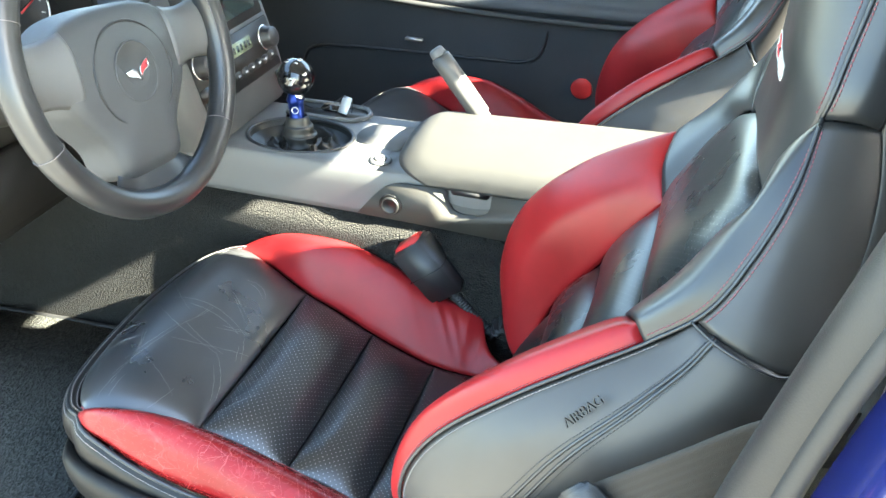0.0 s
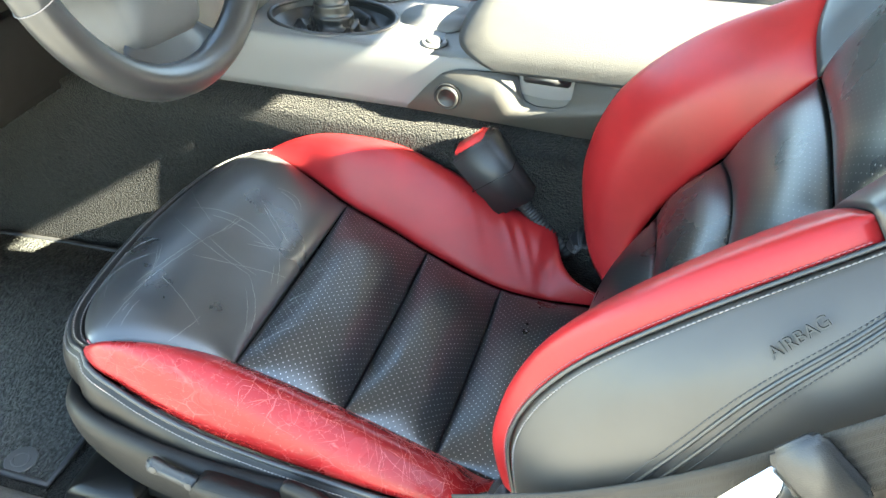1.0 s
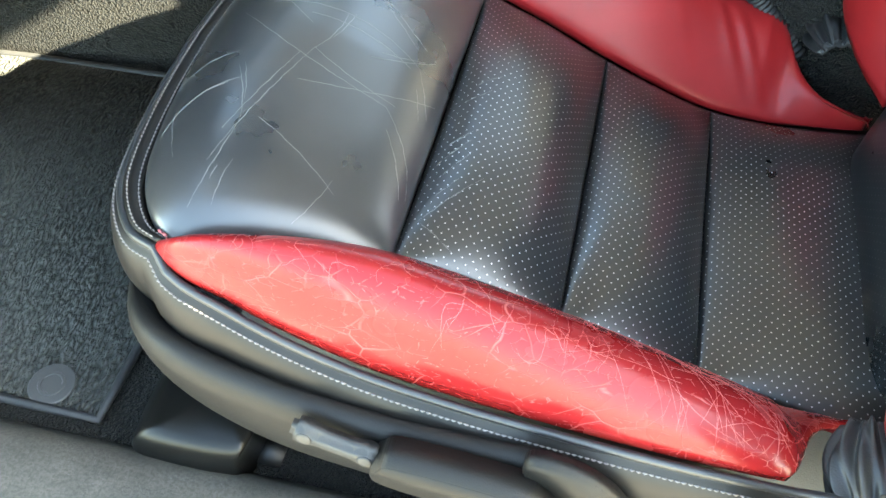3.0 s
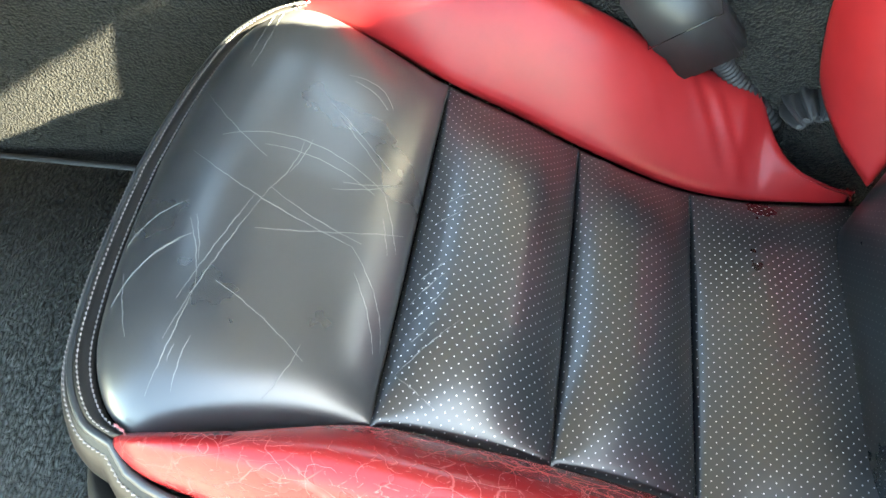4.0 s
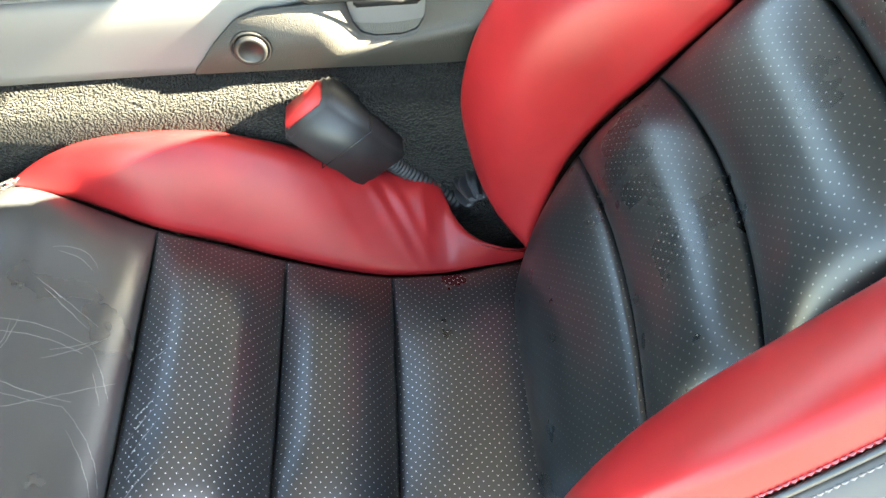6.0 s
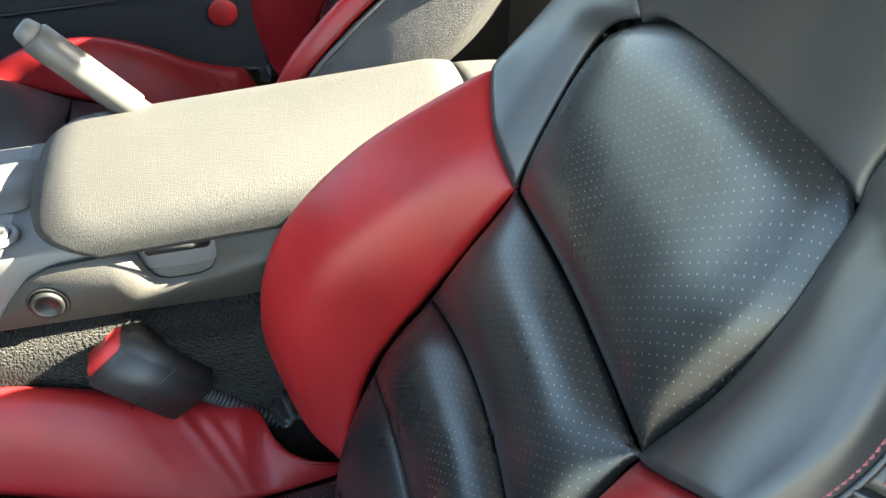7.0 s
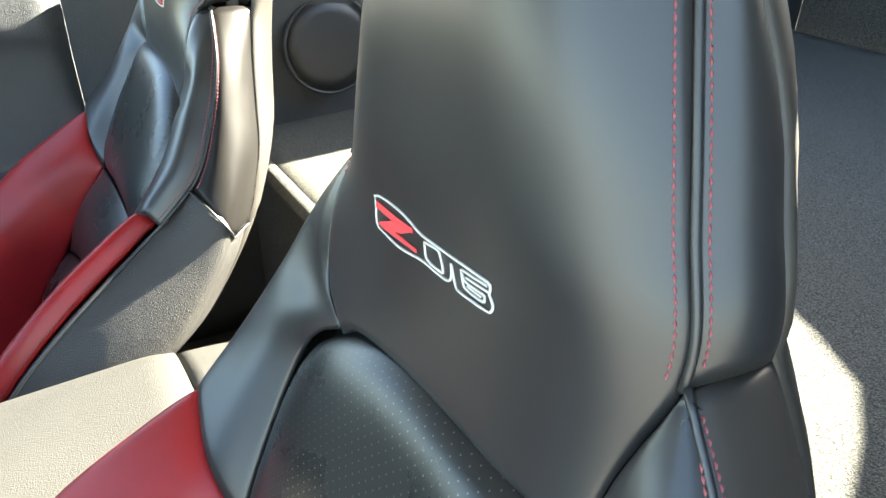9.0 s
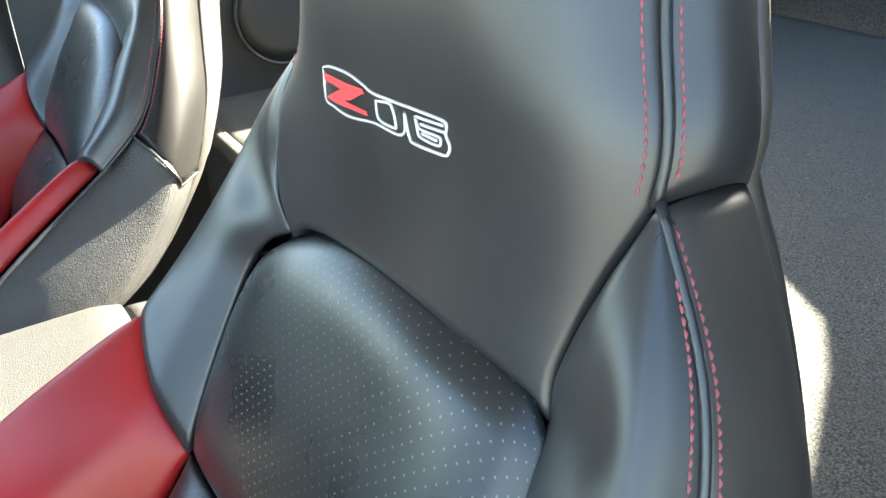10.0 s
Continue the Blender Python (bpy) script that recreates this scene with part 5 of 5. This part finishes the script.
def side_pocket():
    root = empty("console_side_panel")
    tagged(root, "grey brown grained plastic panel along the console with latch scoop", "console panel")
    # outline in x and z, with a scoop cut from its upper edge
    out = [(-0.080, 0.369), (-0.055, 0.400), (-0.035, 0.420), (-0.015, 0.428), (0.030, 0.431), (0.058, 0.431), (0.061, 0.412), (0.068, 0.400), (0.080, 0.396), (0.103, 0.396), (0.115, 0.400), (0.122, 0.412), (0.124, 0.433),
           (0.360, 0.440), (0.365, 0.400), (0.360, 0.366), (0.130, 0.364), (0.03, 0.367)]
    M = Matrix(((1, 0, 0, 0), (0, 0, -1, 0.2440), (0, 1, 0, 0), (0, 0, 0, 1)))
    part("panel", slab_bm(out, 0.007, 0.0015), M_sidepanel, root, at=M)
    def scoop(u, w):
        return np.array((0.056 + 0.070 * u, 0.2405 + 0.009 * math.sin(math.pi * w * 0.5), 0.392 + 0.042 * w + 0.004 * (2 * u - 1) ** 2))
    panel("latch_scoop", scoop, 12, 8, M_sidepanel, root, (0, -1, 0), "grey scooped latch", th=0.002)
    part("latch", block_bm((0.064, 0.239, 0.424), (0.119, 0.250, 0.436), 0.002), M_trim_black, root, "black latch tab")
    at = facing((-0.026, 0.2372, 0.394), (1, 0, 0), (0, -1, 0))
    part("socket_rim", lathe_bm([(0.0175, 0), (0.0175, 0.002), (0.0155, 0.003), (0.0145, 0.001)], 36), M_letter, root, at=at)
    part("socket_cap", lathe_bm([(0.0142, 0), (0.0142, 0.004), (0.013, 0.006), (0.010, 0.006), (0.0095, 0.005), (0, 0.005)], 36), M_letter, root, "round black socket cap", at=at)
    settle(root, (0.1, 0.238, 0.364))


def armrest():
    root = empty("armrest_lid")
    tagged(root, "grey grained vinyl armrest lid over the console", "armrest")
    fx = table([0.0, 0.25, 0.5, 0.75, 1.0], [0.030, -0.016, -0.026, -0.020, 0.012])
    def top(u, w):
        xa = fx(w)
        x = xa + (0.368 - xa) * u
        prf = spl([(0.2345, 0.434), (0.2375, 0.452), (0.252, 0.467), (0.285, 0.479), (0.335, 0.484), (0.385, 0.479), (0.418, 0.467), (0.432, 0.452), (0.435, 0.434)], w)
        rise = -0.022 * max(0, 1 - u / 0.10) ** 2 + 0.012 * u - 0.010 * max(0, (u - 0.92) / 0.08) ** 2
        return np.array((x, prf[0], 0.434 + (prf[1] - 0.434) * (1 + rise / 0.06) + 0.006 * u))
    panel("pad", top, 60, 40, M_lid, root, (0, 0, 1), th=0.012)
    def tail(u, w):
        x = 0.371 + 0.20 * u
        prf = spl([(0.2345, 0.43), (0.240, 0.455), (0.255, 0.472), (0.335, 0.489), (0.415, 0.472), (0.430, 0.455), (0.435, 0.43)], w)
        return np.array((x, prf[0], prf[1] - 0.06 * u * u))
    panel("rear_cover", tail, 16, 24, M_lid, root, (0, 0, 1), "grey grained vinyl rear cover", th=0.01)
    settle(root, (0.17, CY, 0.434))


def shifter():
    root = empty("gear_shifter")
    tagged(root, "black ball gear knob on blue stem with leather boot", "gear shifter")
    base, ball = Vector((-0.205, 0.317, 0.425)), Vector((-0.200, 0.312, 0.538))
    random.seed(4)
    def boot(u, w):
        """Loose leather: a crumpled skirt in the opening, gathered into a ringed neck."""
        t = 2 * math.pi * u
        k = min(1.0, w / 0.62)
        rx, ry = 0.083 + (0.030 - 0.083) * k ** 0.75, 0.058 + (0.027 - 0.058) * k ** 0.75
        q = max(0.0, (w - 0.62) / 0.38)
        slack = math.sin(math.pi * min(1.0, w / 0.75)) ** 0.7
        ridge = 1 - abs(math.sin(2.5 * t + 3.2 * w + 0.6 * math.sin(3 * t))) ** 0.8
        cross = 1 - abs(math.sin(1.5 * t - 7.0 * w + 1.1)) ** 0.7
        fine = math.sin(11 * t + 9 * w + 2 * math.sin(2 * t))
        z = 0.416 + 0.016 * (1 - k) ** 3 + slack * (0.020 * ridge + 0.010 * cross + 0.0016 * fine - 0.010) + 0.008 * k ** 3 + 0.052 * q + 0.0022 * math.sin(q * 22) * (q > 0)
        r = 0.003 * fine * slack - 0.014 * q ** 1.3 + 0.0022 * math.sin(q * 22 + 0.8 * math.sin(t)) * (1 - q)
        return np.array((base.x + (rx + r) * math.cos(t) + 0.004 * slack * math.sin(5 * t), base.y - 0.004 * q + (ry + r) * math.sin(t), z))
    part("boot", sheet_bm(np.array([[boot(i / 144, j / 48) for j in range(49)] for i in range(145)]), (0, 0, 1), 0.0), M_boot, root, "crumpled black leather boot")
    part("collar", lathe_bm([(0.012, 0), (0.013, 0.004), (0.011, 0.008), (0.012, 0.030), (0.014, 0.034), (0.010, 0.044), (0.0075, 0.05), (0.0075, 0.062)], 28), M_anod, root, "blue anodised collar", at=Matrix.Translation((-0.204, 0.312, 0.468)))
    n = Vector((0.30, -0.92, 0.1)).normalized()
    part("collar_mark", sweep_bm([Vector((-0.204, 0.312, 0.488)) + n * 0.0125 + Vector((0.0045 * math.cos(t), 0.0015 * math.cos(t), 0.005 * math.sin(t))) for t in np.linspace(0, 2 * math.pi, 25)[:-1]], 0.0007, 6, closed=True), M_white, root, "white round mark")
    bm = bmesh.new()
    bmesh.ops.create_uvsphere(bm, u_segments=40, v_segments=24, radius=0.0275)
    knob = part("knob", bm, M_gloss, root, "glossy black ball", at=Matrix.Translation(ball))
    part("knob_base", lathe_bm([(0.009, 0), (0.009, 0.010), (0.006, 0.012)], 24), M_chrome, root, at=Matrix.Translation(ball - Vector((0, 0, 0.035))))
    for x, y in ((-0.010, -0.008), (-0.010, 0.0), (-0.010, 0.008), (0.004, -0.008), (0.004, 0.0), (0.004, 0.008)):
        n = Vector((x + 0.003, y, 0.023)).normalized()
        part("shift_mark", block_bm((-0.0025, -0.001, -0.0004), (0.0025, 0.001, 0.0004), 0.0002), M_white, root, "white shift mark", at=facing(ball + n * 0.0275, (1, 0, 0), n))
    n = Vector((0.25, -0.9, 0.1)).normalized()
    part("knob_mark", slab_bm([(-0.006, -0.006), (0.0, -0.006), (0.006, 0.006), (-0.004, 0.006), (-0.004, 0.003), (0.001, 0.003)], 0.0006), M_white, root, "white mark", at=facing(ball + n * 0.0273, (1, 0, 0), n))
    settle(root, (-0.205, 0.312, 0.418))


def handbrake():
    root = empty("handbrake_lever")
    tagged(root, "grey handbrake lever with silver tip beside the armrest", "handbrake")
    a, b = Vector((0.078, 0.405, 0.450)), Vector((-0.012, 0.405, 0.566))
    part("sleeve", sweep_bm([a, a.lerp(b, 0.22)], lambda t: 0.0125, 18), M_satin, root, "bright metal sleeve")
    part("grip", sweep_bm([a.lerp(b, t) for t in (0.22, 0.24, 0.4, 0.6, 0.8, 0.93, 0.95)], lambda t: 0.0150 + 0.0008 * math.sin(math.pi * t) - 0.003 * (t > 0.9), 20), M_grip, root, "grey leather grip")
    part("tip", sweep_bm([a.lerp(b, t) for t in (0.95, 0.97, 1.02, 1.035)], lambda t: 0.0125 - 0.004 * t * t, 18), M_silver, root, "silver tip")
    settle(root, (0.078, 0.405, 0.450))
console()
side_pocket()
armrest()
shifter()
handbrake()


# ---- steering wheel and dashboard ----
def steering_wheel():
    root = empty("steering_wheel")
    tagged(root, "black leather steering wheel with silver spokes and airbag pad", "steering wheel")
    R = 0.165
    rings = [(R * math.cos(2 * math.pi * k / 96), R * math.sin(2 * math.pi * k / 96), 0) for k in range(96)]
    part("rim", sweep_bm(rings, 0.0165, 14, closed=True), M_wheel, root, "smooth worn black leather")
    for ang in (203, 318, 25, 158):
        a = radians(ang)
        part("rim_seam", sweep_bm([(R * math.cos(a) + 0.0168 * math.cos(a) * math.cos(t), R * math.sin(a) + 0.0168 * math.sin(a) * math.cos(t), 0.0168 * math.sin(t)) for t in np.linspace(0, 2 * math.pi, 25)[:-1]], 0.0005, 5, closed=True), M_thread, root)
    for s0, s1 in ((-40, 20),):
        pts = [((R - 0.012) * math.cos(radians(t)), (R - 0.012) * math.sin(radians(t)), 0.0118) for t in np.linspace(s0, s1, 30)]
        stitches("stitching", pts, [(-math.cos(radians(t)) * 0.6, -math.sin(radians(t)) * 0.6, 0.8) for t in np.linspace(s0, s1, 30)], root, M_thread)
    pad = [(-0.098, 0.030), (-0.085, 0.050), (-0.055, 0.063), (0.0, 0.067), (0.055, 0.063), (0.085, 0.050), (0.098, 0.030), (0.098, -0.020), (0.080, -0.050), (0.058, -0.080), (0.046, -0.118), (0.0, -0.124), (-0.046, -0.118), (-0.058, -0.080), (-0.080, -0.050), (-0.098, -0.020)]
    smooth_pad = [tuple(spl([(*p, 0) for p in pad + pad[:1]], t)[:2]) for t in np.linspace(0, 1, 65)[:-1]]
    bm = bmesh.new()
    rows = []
    for k, (f, z) in enumerate(((1.0, -0.03), (1.0, 0.010), (0.985, 0.017), (0.95, 0.022), (0.8, 0.028), (0.5, 0.033), (0.2, 0.035), (0.02, 0.0352))):
        rows.append([bm.verts.new((x * f, (y + 0.02) * f - 0.02, z)) for x, y in smooth_pad])
    for A, B in zip(rows, rows[1:]):
        for k in range(64):
            bm.faces.new([A[k], A[(k + 1) % 64], B[(k + 1) % 64], B[k]])
    bm.faces.new(rows[-1])
    bmesh.ops.recalc_face_normals(bm, faces=bm.faces)
    padob = part("airbag_pad", bm, M_pad, root, "charcoal soft plastic airbag cover", at=Matrix.Translation((0, -0.010, -0.030)))
    part("pad_ring", sweep_bm([(0.062 * math.cos(t), -0.010 + 0.058 * math.sin(t), 0.0320 - 0.003 * abs(math.sin(t))) for t in np.linspace(0, 2 * math.pi, 61)[:-1]], 0.0016, 6, closed=True), M_trim_black, padob)
    part("badge", lathe_bm([(0.034, 0), (0.034, 0.0015), (0.0325, 0.0022), (0.031, 0.0005), (0, 0.003)], 48), M_pad, padob, "round black badge", at=Matrix.Translation((0, -0.008, 0.0335)))
    part("badge_flag", slab_bm([(-0.021, 0.002), (-0.011, 0.0035), (-0.003, 0.000), (-0.0005, -0.010), (-0.006, -0.006), (-0.017, -0.003)], 0.001), M_white, padob, "white flag shape", at=Matrix.Translation((0, -0.008, 0.0362)))
    part("badge_flag", slab_bm([(0.017, 0.011), (0.010, 0.008), (0.003, 0.003), (0.001, -0.006), (0.006, -0.001), (0.0155, 0.003)], 0.001), M_redmark, padob, "red flag shape", at=Matrix.Translation((0, -0.008, 0.0364)))
    for ring in ([(-0.021, 0.002), (-0.011, 0.0035), (-0.003, 0.000), (-0.0005, -0.010), (-0.006, -0.006), (-0.017, -0.003)], [(0.0185, 0.012), (0.010, 0.009), (0.002, 0.003), (0.0005, -0.009), (0.006, -0.002), (0.0165, 0.002)]):
        part("badge_edge", sweep_bm([(x, y - 0.008, 0.0370) for x, y in ring], 0.0008, 6, closed=True), M_chrome, padob, "bright badge edge")
    for s in (-1, 1):
        def spoke(u, w, s=s):
            v = 2 * w - 1
            return np.array((s * (0.080 + 0.084 * u), 0.001 + (0.041 - 0.008 * math.sin(math.pi * u)) * v + 0.006 * u, -0.010 + 0.012 * (1 - abs(v) ** 3) - 0.006 * math.sin(math.pi * u)))
        panel("spoke", spoke, 20, 16, M_silver, root, (0, 0, 1), "silver painted spoke", th=0.008)
    def lower(u, w):
        v = 2 * u - 1
        return np.array(((0.047 + 0.040 * w ** 2) * v, -0.110 - 0.054 * w + 0.016 * w * v * v, -0.014 + 0.014 * w - 0.012 * abs(v) ** 3))
    panel("lower_spoke", lower, 24, 12, M_wheel, root, (0, 0, 1), "black leather lower spoke", th=0.010)
    for x, y in ((-0.070, 0.0), (0.070, 0.010)):
        part("pad_mark", block_bm((x - 0.005, y - 0.0015, 0.0), (x + 0.005, y + 0.0015, 0.0316 - 0.18 * abs(x) * 0.3), 0.0005), M_trim_black, padob, "small dark moulded mark")
    t = 0.233
    m = Matrix(((0, -math.sin(t), math.cos(t), -0.232), (1, 0, 0, 0), (0, math.cos(t), math.sin(t), 0.675), (0, 0, 0, 1)))
    root.matrix_basis = m @ Matrix.Rotation(radians(-7), 4, "Z")
M_wheel = leather("wheel_leather", (0.019, 0.019, 0.020), 0.34, grain=0.0, spec=0.6)
M_pad = plain("soft_pad_plastic", (0.046, 0.047, 0.049), 0.55, grain_scale=1100, grain=0.5, dist=0.0006)
steering_wheel()


def dashboard():
    root = empty("dashboard")
    tagged(root, "dark grey moulded dashboard with instrument binnacle", "dashboard")
    prf = [(-0.62, 0.40), (-0.52, 0.47), (-0.46, 0.56), (-0.47, 0.63), (-0.53, 0.70), (-0.66, 0.735), (-0.90, 0.74), (-1.12, 0.70)]
    def body(u, w):
        y = -0.27 + 1.33 * u
        p = spl(prf, w)
        bow = 0.10 * ((y - CY) / 0.62) ** 2
        return np.array((p[0] - bow, y, p[1]))
    panel("body", body, 40, 40, M_trim, root, (1, 0, 1), th=0.01)
    def under(u, w):
        y = -0.27 + 1.33 * u
        return np.array((-0.62 - 0.10 * ((y - CY) / 0.62) ** 2 - 0.35 * w, y, 0.40 - 0.02 * w))
    panel("underside", under, 20, 8, M_trim_black, root, (0, 0, -1), th=0.01)
    # binnacle with gauges
    def hood(u, w):
        a = math.pi * u
        return np.array((-0.56 + 0.14 * w, -0.19 * math.cos(a), 0.62 + 0.155 * math.sin(a) ** 0.7))
    panel("hood", hood, 30, 8, M_trim, root, (0, 0, 1), th=0.01)
    part("gauge_face", block_bm((-0.50, -0.17, 0.56), (-0.485, 0.17, 0.75), 0.004), M_gloss, root, "dark gauge panel")
    for y, z, r in ((0.115, 0.668, 0.042), (-0.04, 0.68, 0.055), (-0.13, 0.67, 0.04)):
        at = facing((-0.480, y, z), (0, 1, 0), (1, 0, 0.15))
        dial = part("gauge", lathe_bm([(r, 0), (r, 0.004), (r - 0.003, 0.006), (r - 0.004, 0.003), (0, 0.003)], 40), M_trim_black, root, "round gauge", at=at)
        part("gauge_ring", sweep_bm([(r * math.cos(t), r * math.sin(t), 0.005) for t in np.linspace(0, 2 * math.pi, 41)[:-1]], 0.0016, 6, closed=True), M_satin, dial)
        for k in range(11):
            a = radians(-50 + 28 * k)
            part("tick", block_bm((r * 0.72, -0.0008, 0.003), (r * 0.86, 0.0008, 0.0042), 0), M_white, dial, at=Matrix.Rotation(a, 4, "Z"))
        part("needle", slab_bm([(-0.008, -0.0015), (r * 0.7, -0.0005), (r * 0.7, 0.0005), (-0.008, 0.0015)], 0.0012), M_redplastic, dial, "red needle", at=Matrix.Translation((0, 0, 0.0045)) @ Matrix.Rotation(radians(20), 4, "Z"))
    # column
    part("column_cover", sweep_bm([(-0.27, 0, 0.655), (-0.32, 0, 0.645), (-0.42, 0, 0.62), (-0.56, 0, 0.585)], lambda t: 0.05 + 0.02 * t, 20, squash=0.8), M_trim, root)
    part("column_stalk", sweep_bm([(-0.33, 0.04, 0.665), (-0.325, 0.12, 0.68), (-0.32, 0.17, 0.69)], lambda t: 0.007 + 0.002 * t, 10), M_trim_black, root)
    part("knee_panel", block_bm((-0.66, -0.26, 0.36), (-0.50, 0.20, 0.52), 0.03, 4), M_trim, root)
    part("pedal_bracket", block_bm((-0.80, -0.12, 0.22), (-0.78, -0.03, 0.30), 0.006), M_rubber, root, "black pedal")
    part("pedal_bracket", block_bm((-0.82, 0.03, 0.20), (-0.80, 0.11, 0.31), 0.006), M_rubber, root, "black pedal")
    settle(root, (-0.62, CY, 0.40))


def centre_stack():
    root = empty("centre_stack")
    tagged(root, "grey centre stack with radio screen and climate controls", "centre stack")
    m = facing((-0.300, 0.348, 0.455), (0, 1, 0), (1, 0, 0.267))
    W = 0.128
    out = [(-W, -0.01), (W - 0.03, -0.01), (W - 0.005, 0.03), (W, 0.06), (W - 0.004, 0.25), (-W + 0.004, 0.25), (-W, 0.10)]
    part("fascia", slab_bm(out, 0.10, 0.004), M_silver, root, at=m @ Matrix.Translation((0, 0, -0.10)))
    def add(name, x0, x1, y0, y1, z, mat, label="", bev=0.0015, z0=0.0):
        return part(name, block_bm((x0, y0, z0), (x1, y1, z), bev), mat, root, label, at=m)
    add("radio_face", -0.10, 0.112, 0.128, 0.24, 0.003, M_trim, "grey radio face")
    add("radio_screen", -0.075, 0.095, 0.142, 0.235, 0.005, M_screen, "dark radio screen", z0=0.001)
    add("climate_face", -0.112, 0.116, 0.040, 0.122, 0.003, M_trim, "grey climate control face")
    add("climate_display", -0.012, 0.052, 0.088, 0.108, 0.0045, M_lcd, "pale green climate display", 0.001, 0.001)
    for k in range(5):
        add("display_bar", -0.004 + 0.011 * k, 0.002 + 0.011 * k, 0.093, 0.103, 0.0050, M_screen, bev=0.0003, z0=0.003)
    for x, y in ((-0.089, 0.105), (0.093, 0.090)):
        at = m @ Matrix.Translation((x, y, 0.002))
        k = part("knob", lathe_bm([(0.0195, 0), (0.0195, 0.004), (0.0165, 0.005), (0.0155, 0.018), (0.013, 0.020), (0, 0.020)], 32), M_trim_black, root, "round black knob", at=at)
        part("knob_ring", lathe_bm([(0.0205, 0), (0.0205, 0.003), (0.0185, 0.004), (0.018, 0.001)], 32), M_chrome, root, at=at)
    for k in range(6):
        add("button", -0.020 + 0.021 * k, -0.002 + 0.021 * k, 0.054, 0.068, 0.006, M_trim_black, bev=0.002, z0=0.001)
        add("button_mark", -0.014 + 0.021 * k, -0.008 + 0.021 * k, 0.060, 0.063, 0.0066, M_white, bev=0.0, z0=0.004)
    for k in range(3):
        add("button", -0.112, -0.086, 0.030 + 0.020 * k - 0.01, 0.045 + 0.020 * k - 0.01, 0.006, M_trim_black, bev=0.002, z0=0.001)
    add("lower_button", 0.088, 0.112, 0.02, 0.034, 0.006, M_trim_black, bev=0.002, z0=0.001)
    settle(root, (-0.32, 0.348, 0.44))
dashboard()
centre_stack()


# ---- passenger side ----
DOOR = 0.10      # how far the door stands beyond the seat


def passenger_door():
    root = empty("passenger_door")
    tagged(root, "closed black passenger door panel with armrest and pocket", "car door")
    prf = [(0.940, 0.08), (0.935, 0.20), (0.930, 0.33), (0.926, 0.40), (0.918, 0.448), (0.905, 0.458), (0.908, 0.475), (0.925, 0.49), (0.935, 0.56), (0.935, 0.63), (0.925, 0.665), (0.926, 0.69), (0.935, 0.73), (0.960, 0.76)]
    def body(u, w):
        p = spl(prf, w)
        return np.array((-1.0 + 1.39 * u, p[0] + DOOR, p[1] - 0.01))
    panel("trim", body, 30, 60, M_door, root, (0, -1, 0), th=0.02)
    rim = [(-0.55, 0.30), (-0.52, 0.345), (-0.43, 0.358), (-0.25, 0.362), (-0.05, 0.365), (0.01, 0.372), (0.035, 0.392), (0.045, 0.42), (0.05, 0.445)]
    part("pocket_edge", sweep_bm([np.array((x - 0.02, 0.928 + DOOR, z - 0.04)) for x, z in (spl([(a, b, 0) for a, b in rim], t)[:2] for t in np.linspace(0, 1, 40))], 0.004, 8), M_trim_black, root)
    part("grab_strip", sweep_bm([(x, 0.905 + DOOR, 0.432 + 0.012 * ((x - 0.1) / 0.4) ** 2) for x in np.linspace(-0.35, 0.38, 30)], 0.007, 8), M_greyplastic, root, "grey grab strip")
    part("reflector", lathe_bm([(0.024, 0), (0.024, 0.003), (0.021, 0.005), (0, 0.006)], 32), M_redplastic, root, "round red reflector", at=facing((0.112, 0.931 + DOOR, 0.282), (1, 0, 0), (0, -1, 0)))
    part("maker_plate", block_bm((-0.300, 0.920 + DOOR, 0.350), (-0.258, 0.930 + DOOR, 0.357), 0.001), M_satin, root, "small bright plate")
    settle(root, (-0.3, 0.93, 0.08))
passenger_door()

driver_seat = seat("driver_seat", "black and red leather sports seat with creased worn cushion", True, -1)
passenger_seat = seat("passenger_seat", "black and red leather sports seat beside the console", False, 1)
passenger_seat.matrix_basis = Matrix.Translation((0.018, 0.668, 0.002)) @ passenger_seat.matrix_basis
def runner_cover():
    """A rounded end cap with a sloping top over the seat runner."""
    root = empty("runner_cover")
    bm = bmesh.new()
    rows = []
    for f, z, g in ((1.0, 0.0, 0.0), (1.0, 0.034, 0.0), (0.97, 0.046, 0.004), (0.90, 0.054, 0.010), (0.76, 0.058, 0.014), (0.4, 0.060, 0.016), (0.02, 0.0605, 0.017)):
        ring = rounded([(-0.043, -0.030), (-0.030, -0.043), (0.030, -0.043), (0.043, -0.030), (0.043, 0.030), (0.030, 0.043), (-0.030, 0.043), (-0.043, 0.030)], 48)
        rows.append([bm.verts.new((x * f + g, y * f, z - 0.10 * max(0.0, -x * f) * (z > 0.03))) for x, y in ring])
    for A, B in zip(rows, rows[1:]):
        for k in range(48):
            bm.faces.new([A[k], A[(k + 1) % 48], B[(k + 1) % 48], B[k]])
    bm.faces.new(rows[-1])
    bmesh.ops.recalc_face_normals(bm, faces=bm.faces)
    part("cap", bm, M_cover, root)
    part("fixing_tab", block_bm((0.030, -0.020, 0.0), (0.062, 0.020, 0.004), 0.001), M_cover, root)
    root.matrix_basis = Matrix.Translation((-0.262, -0.193, 0.0805))
    return root


tr = runner_cover()
tagged(tr, "black plastic end cover of the seat runner on the floor", "runner cover")
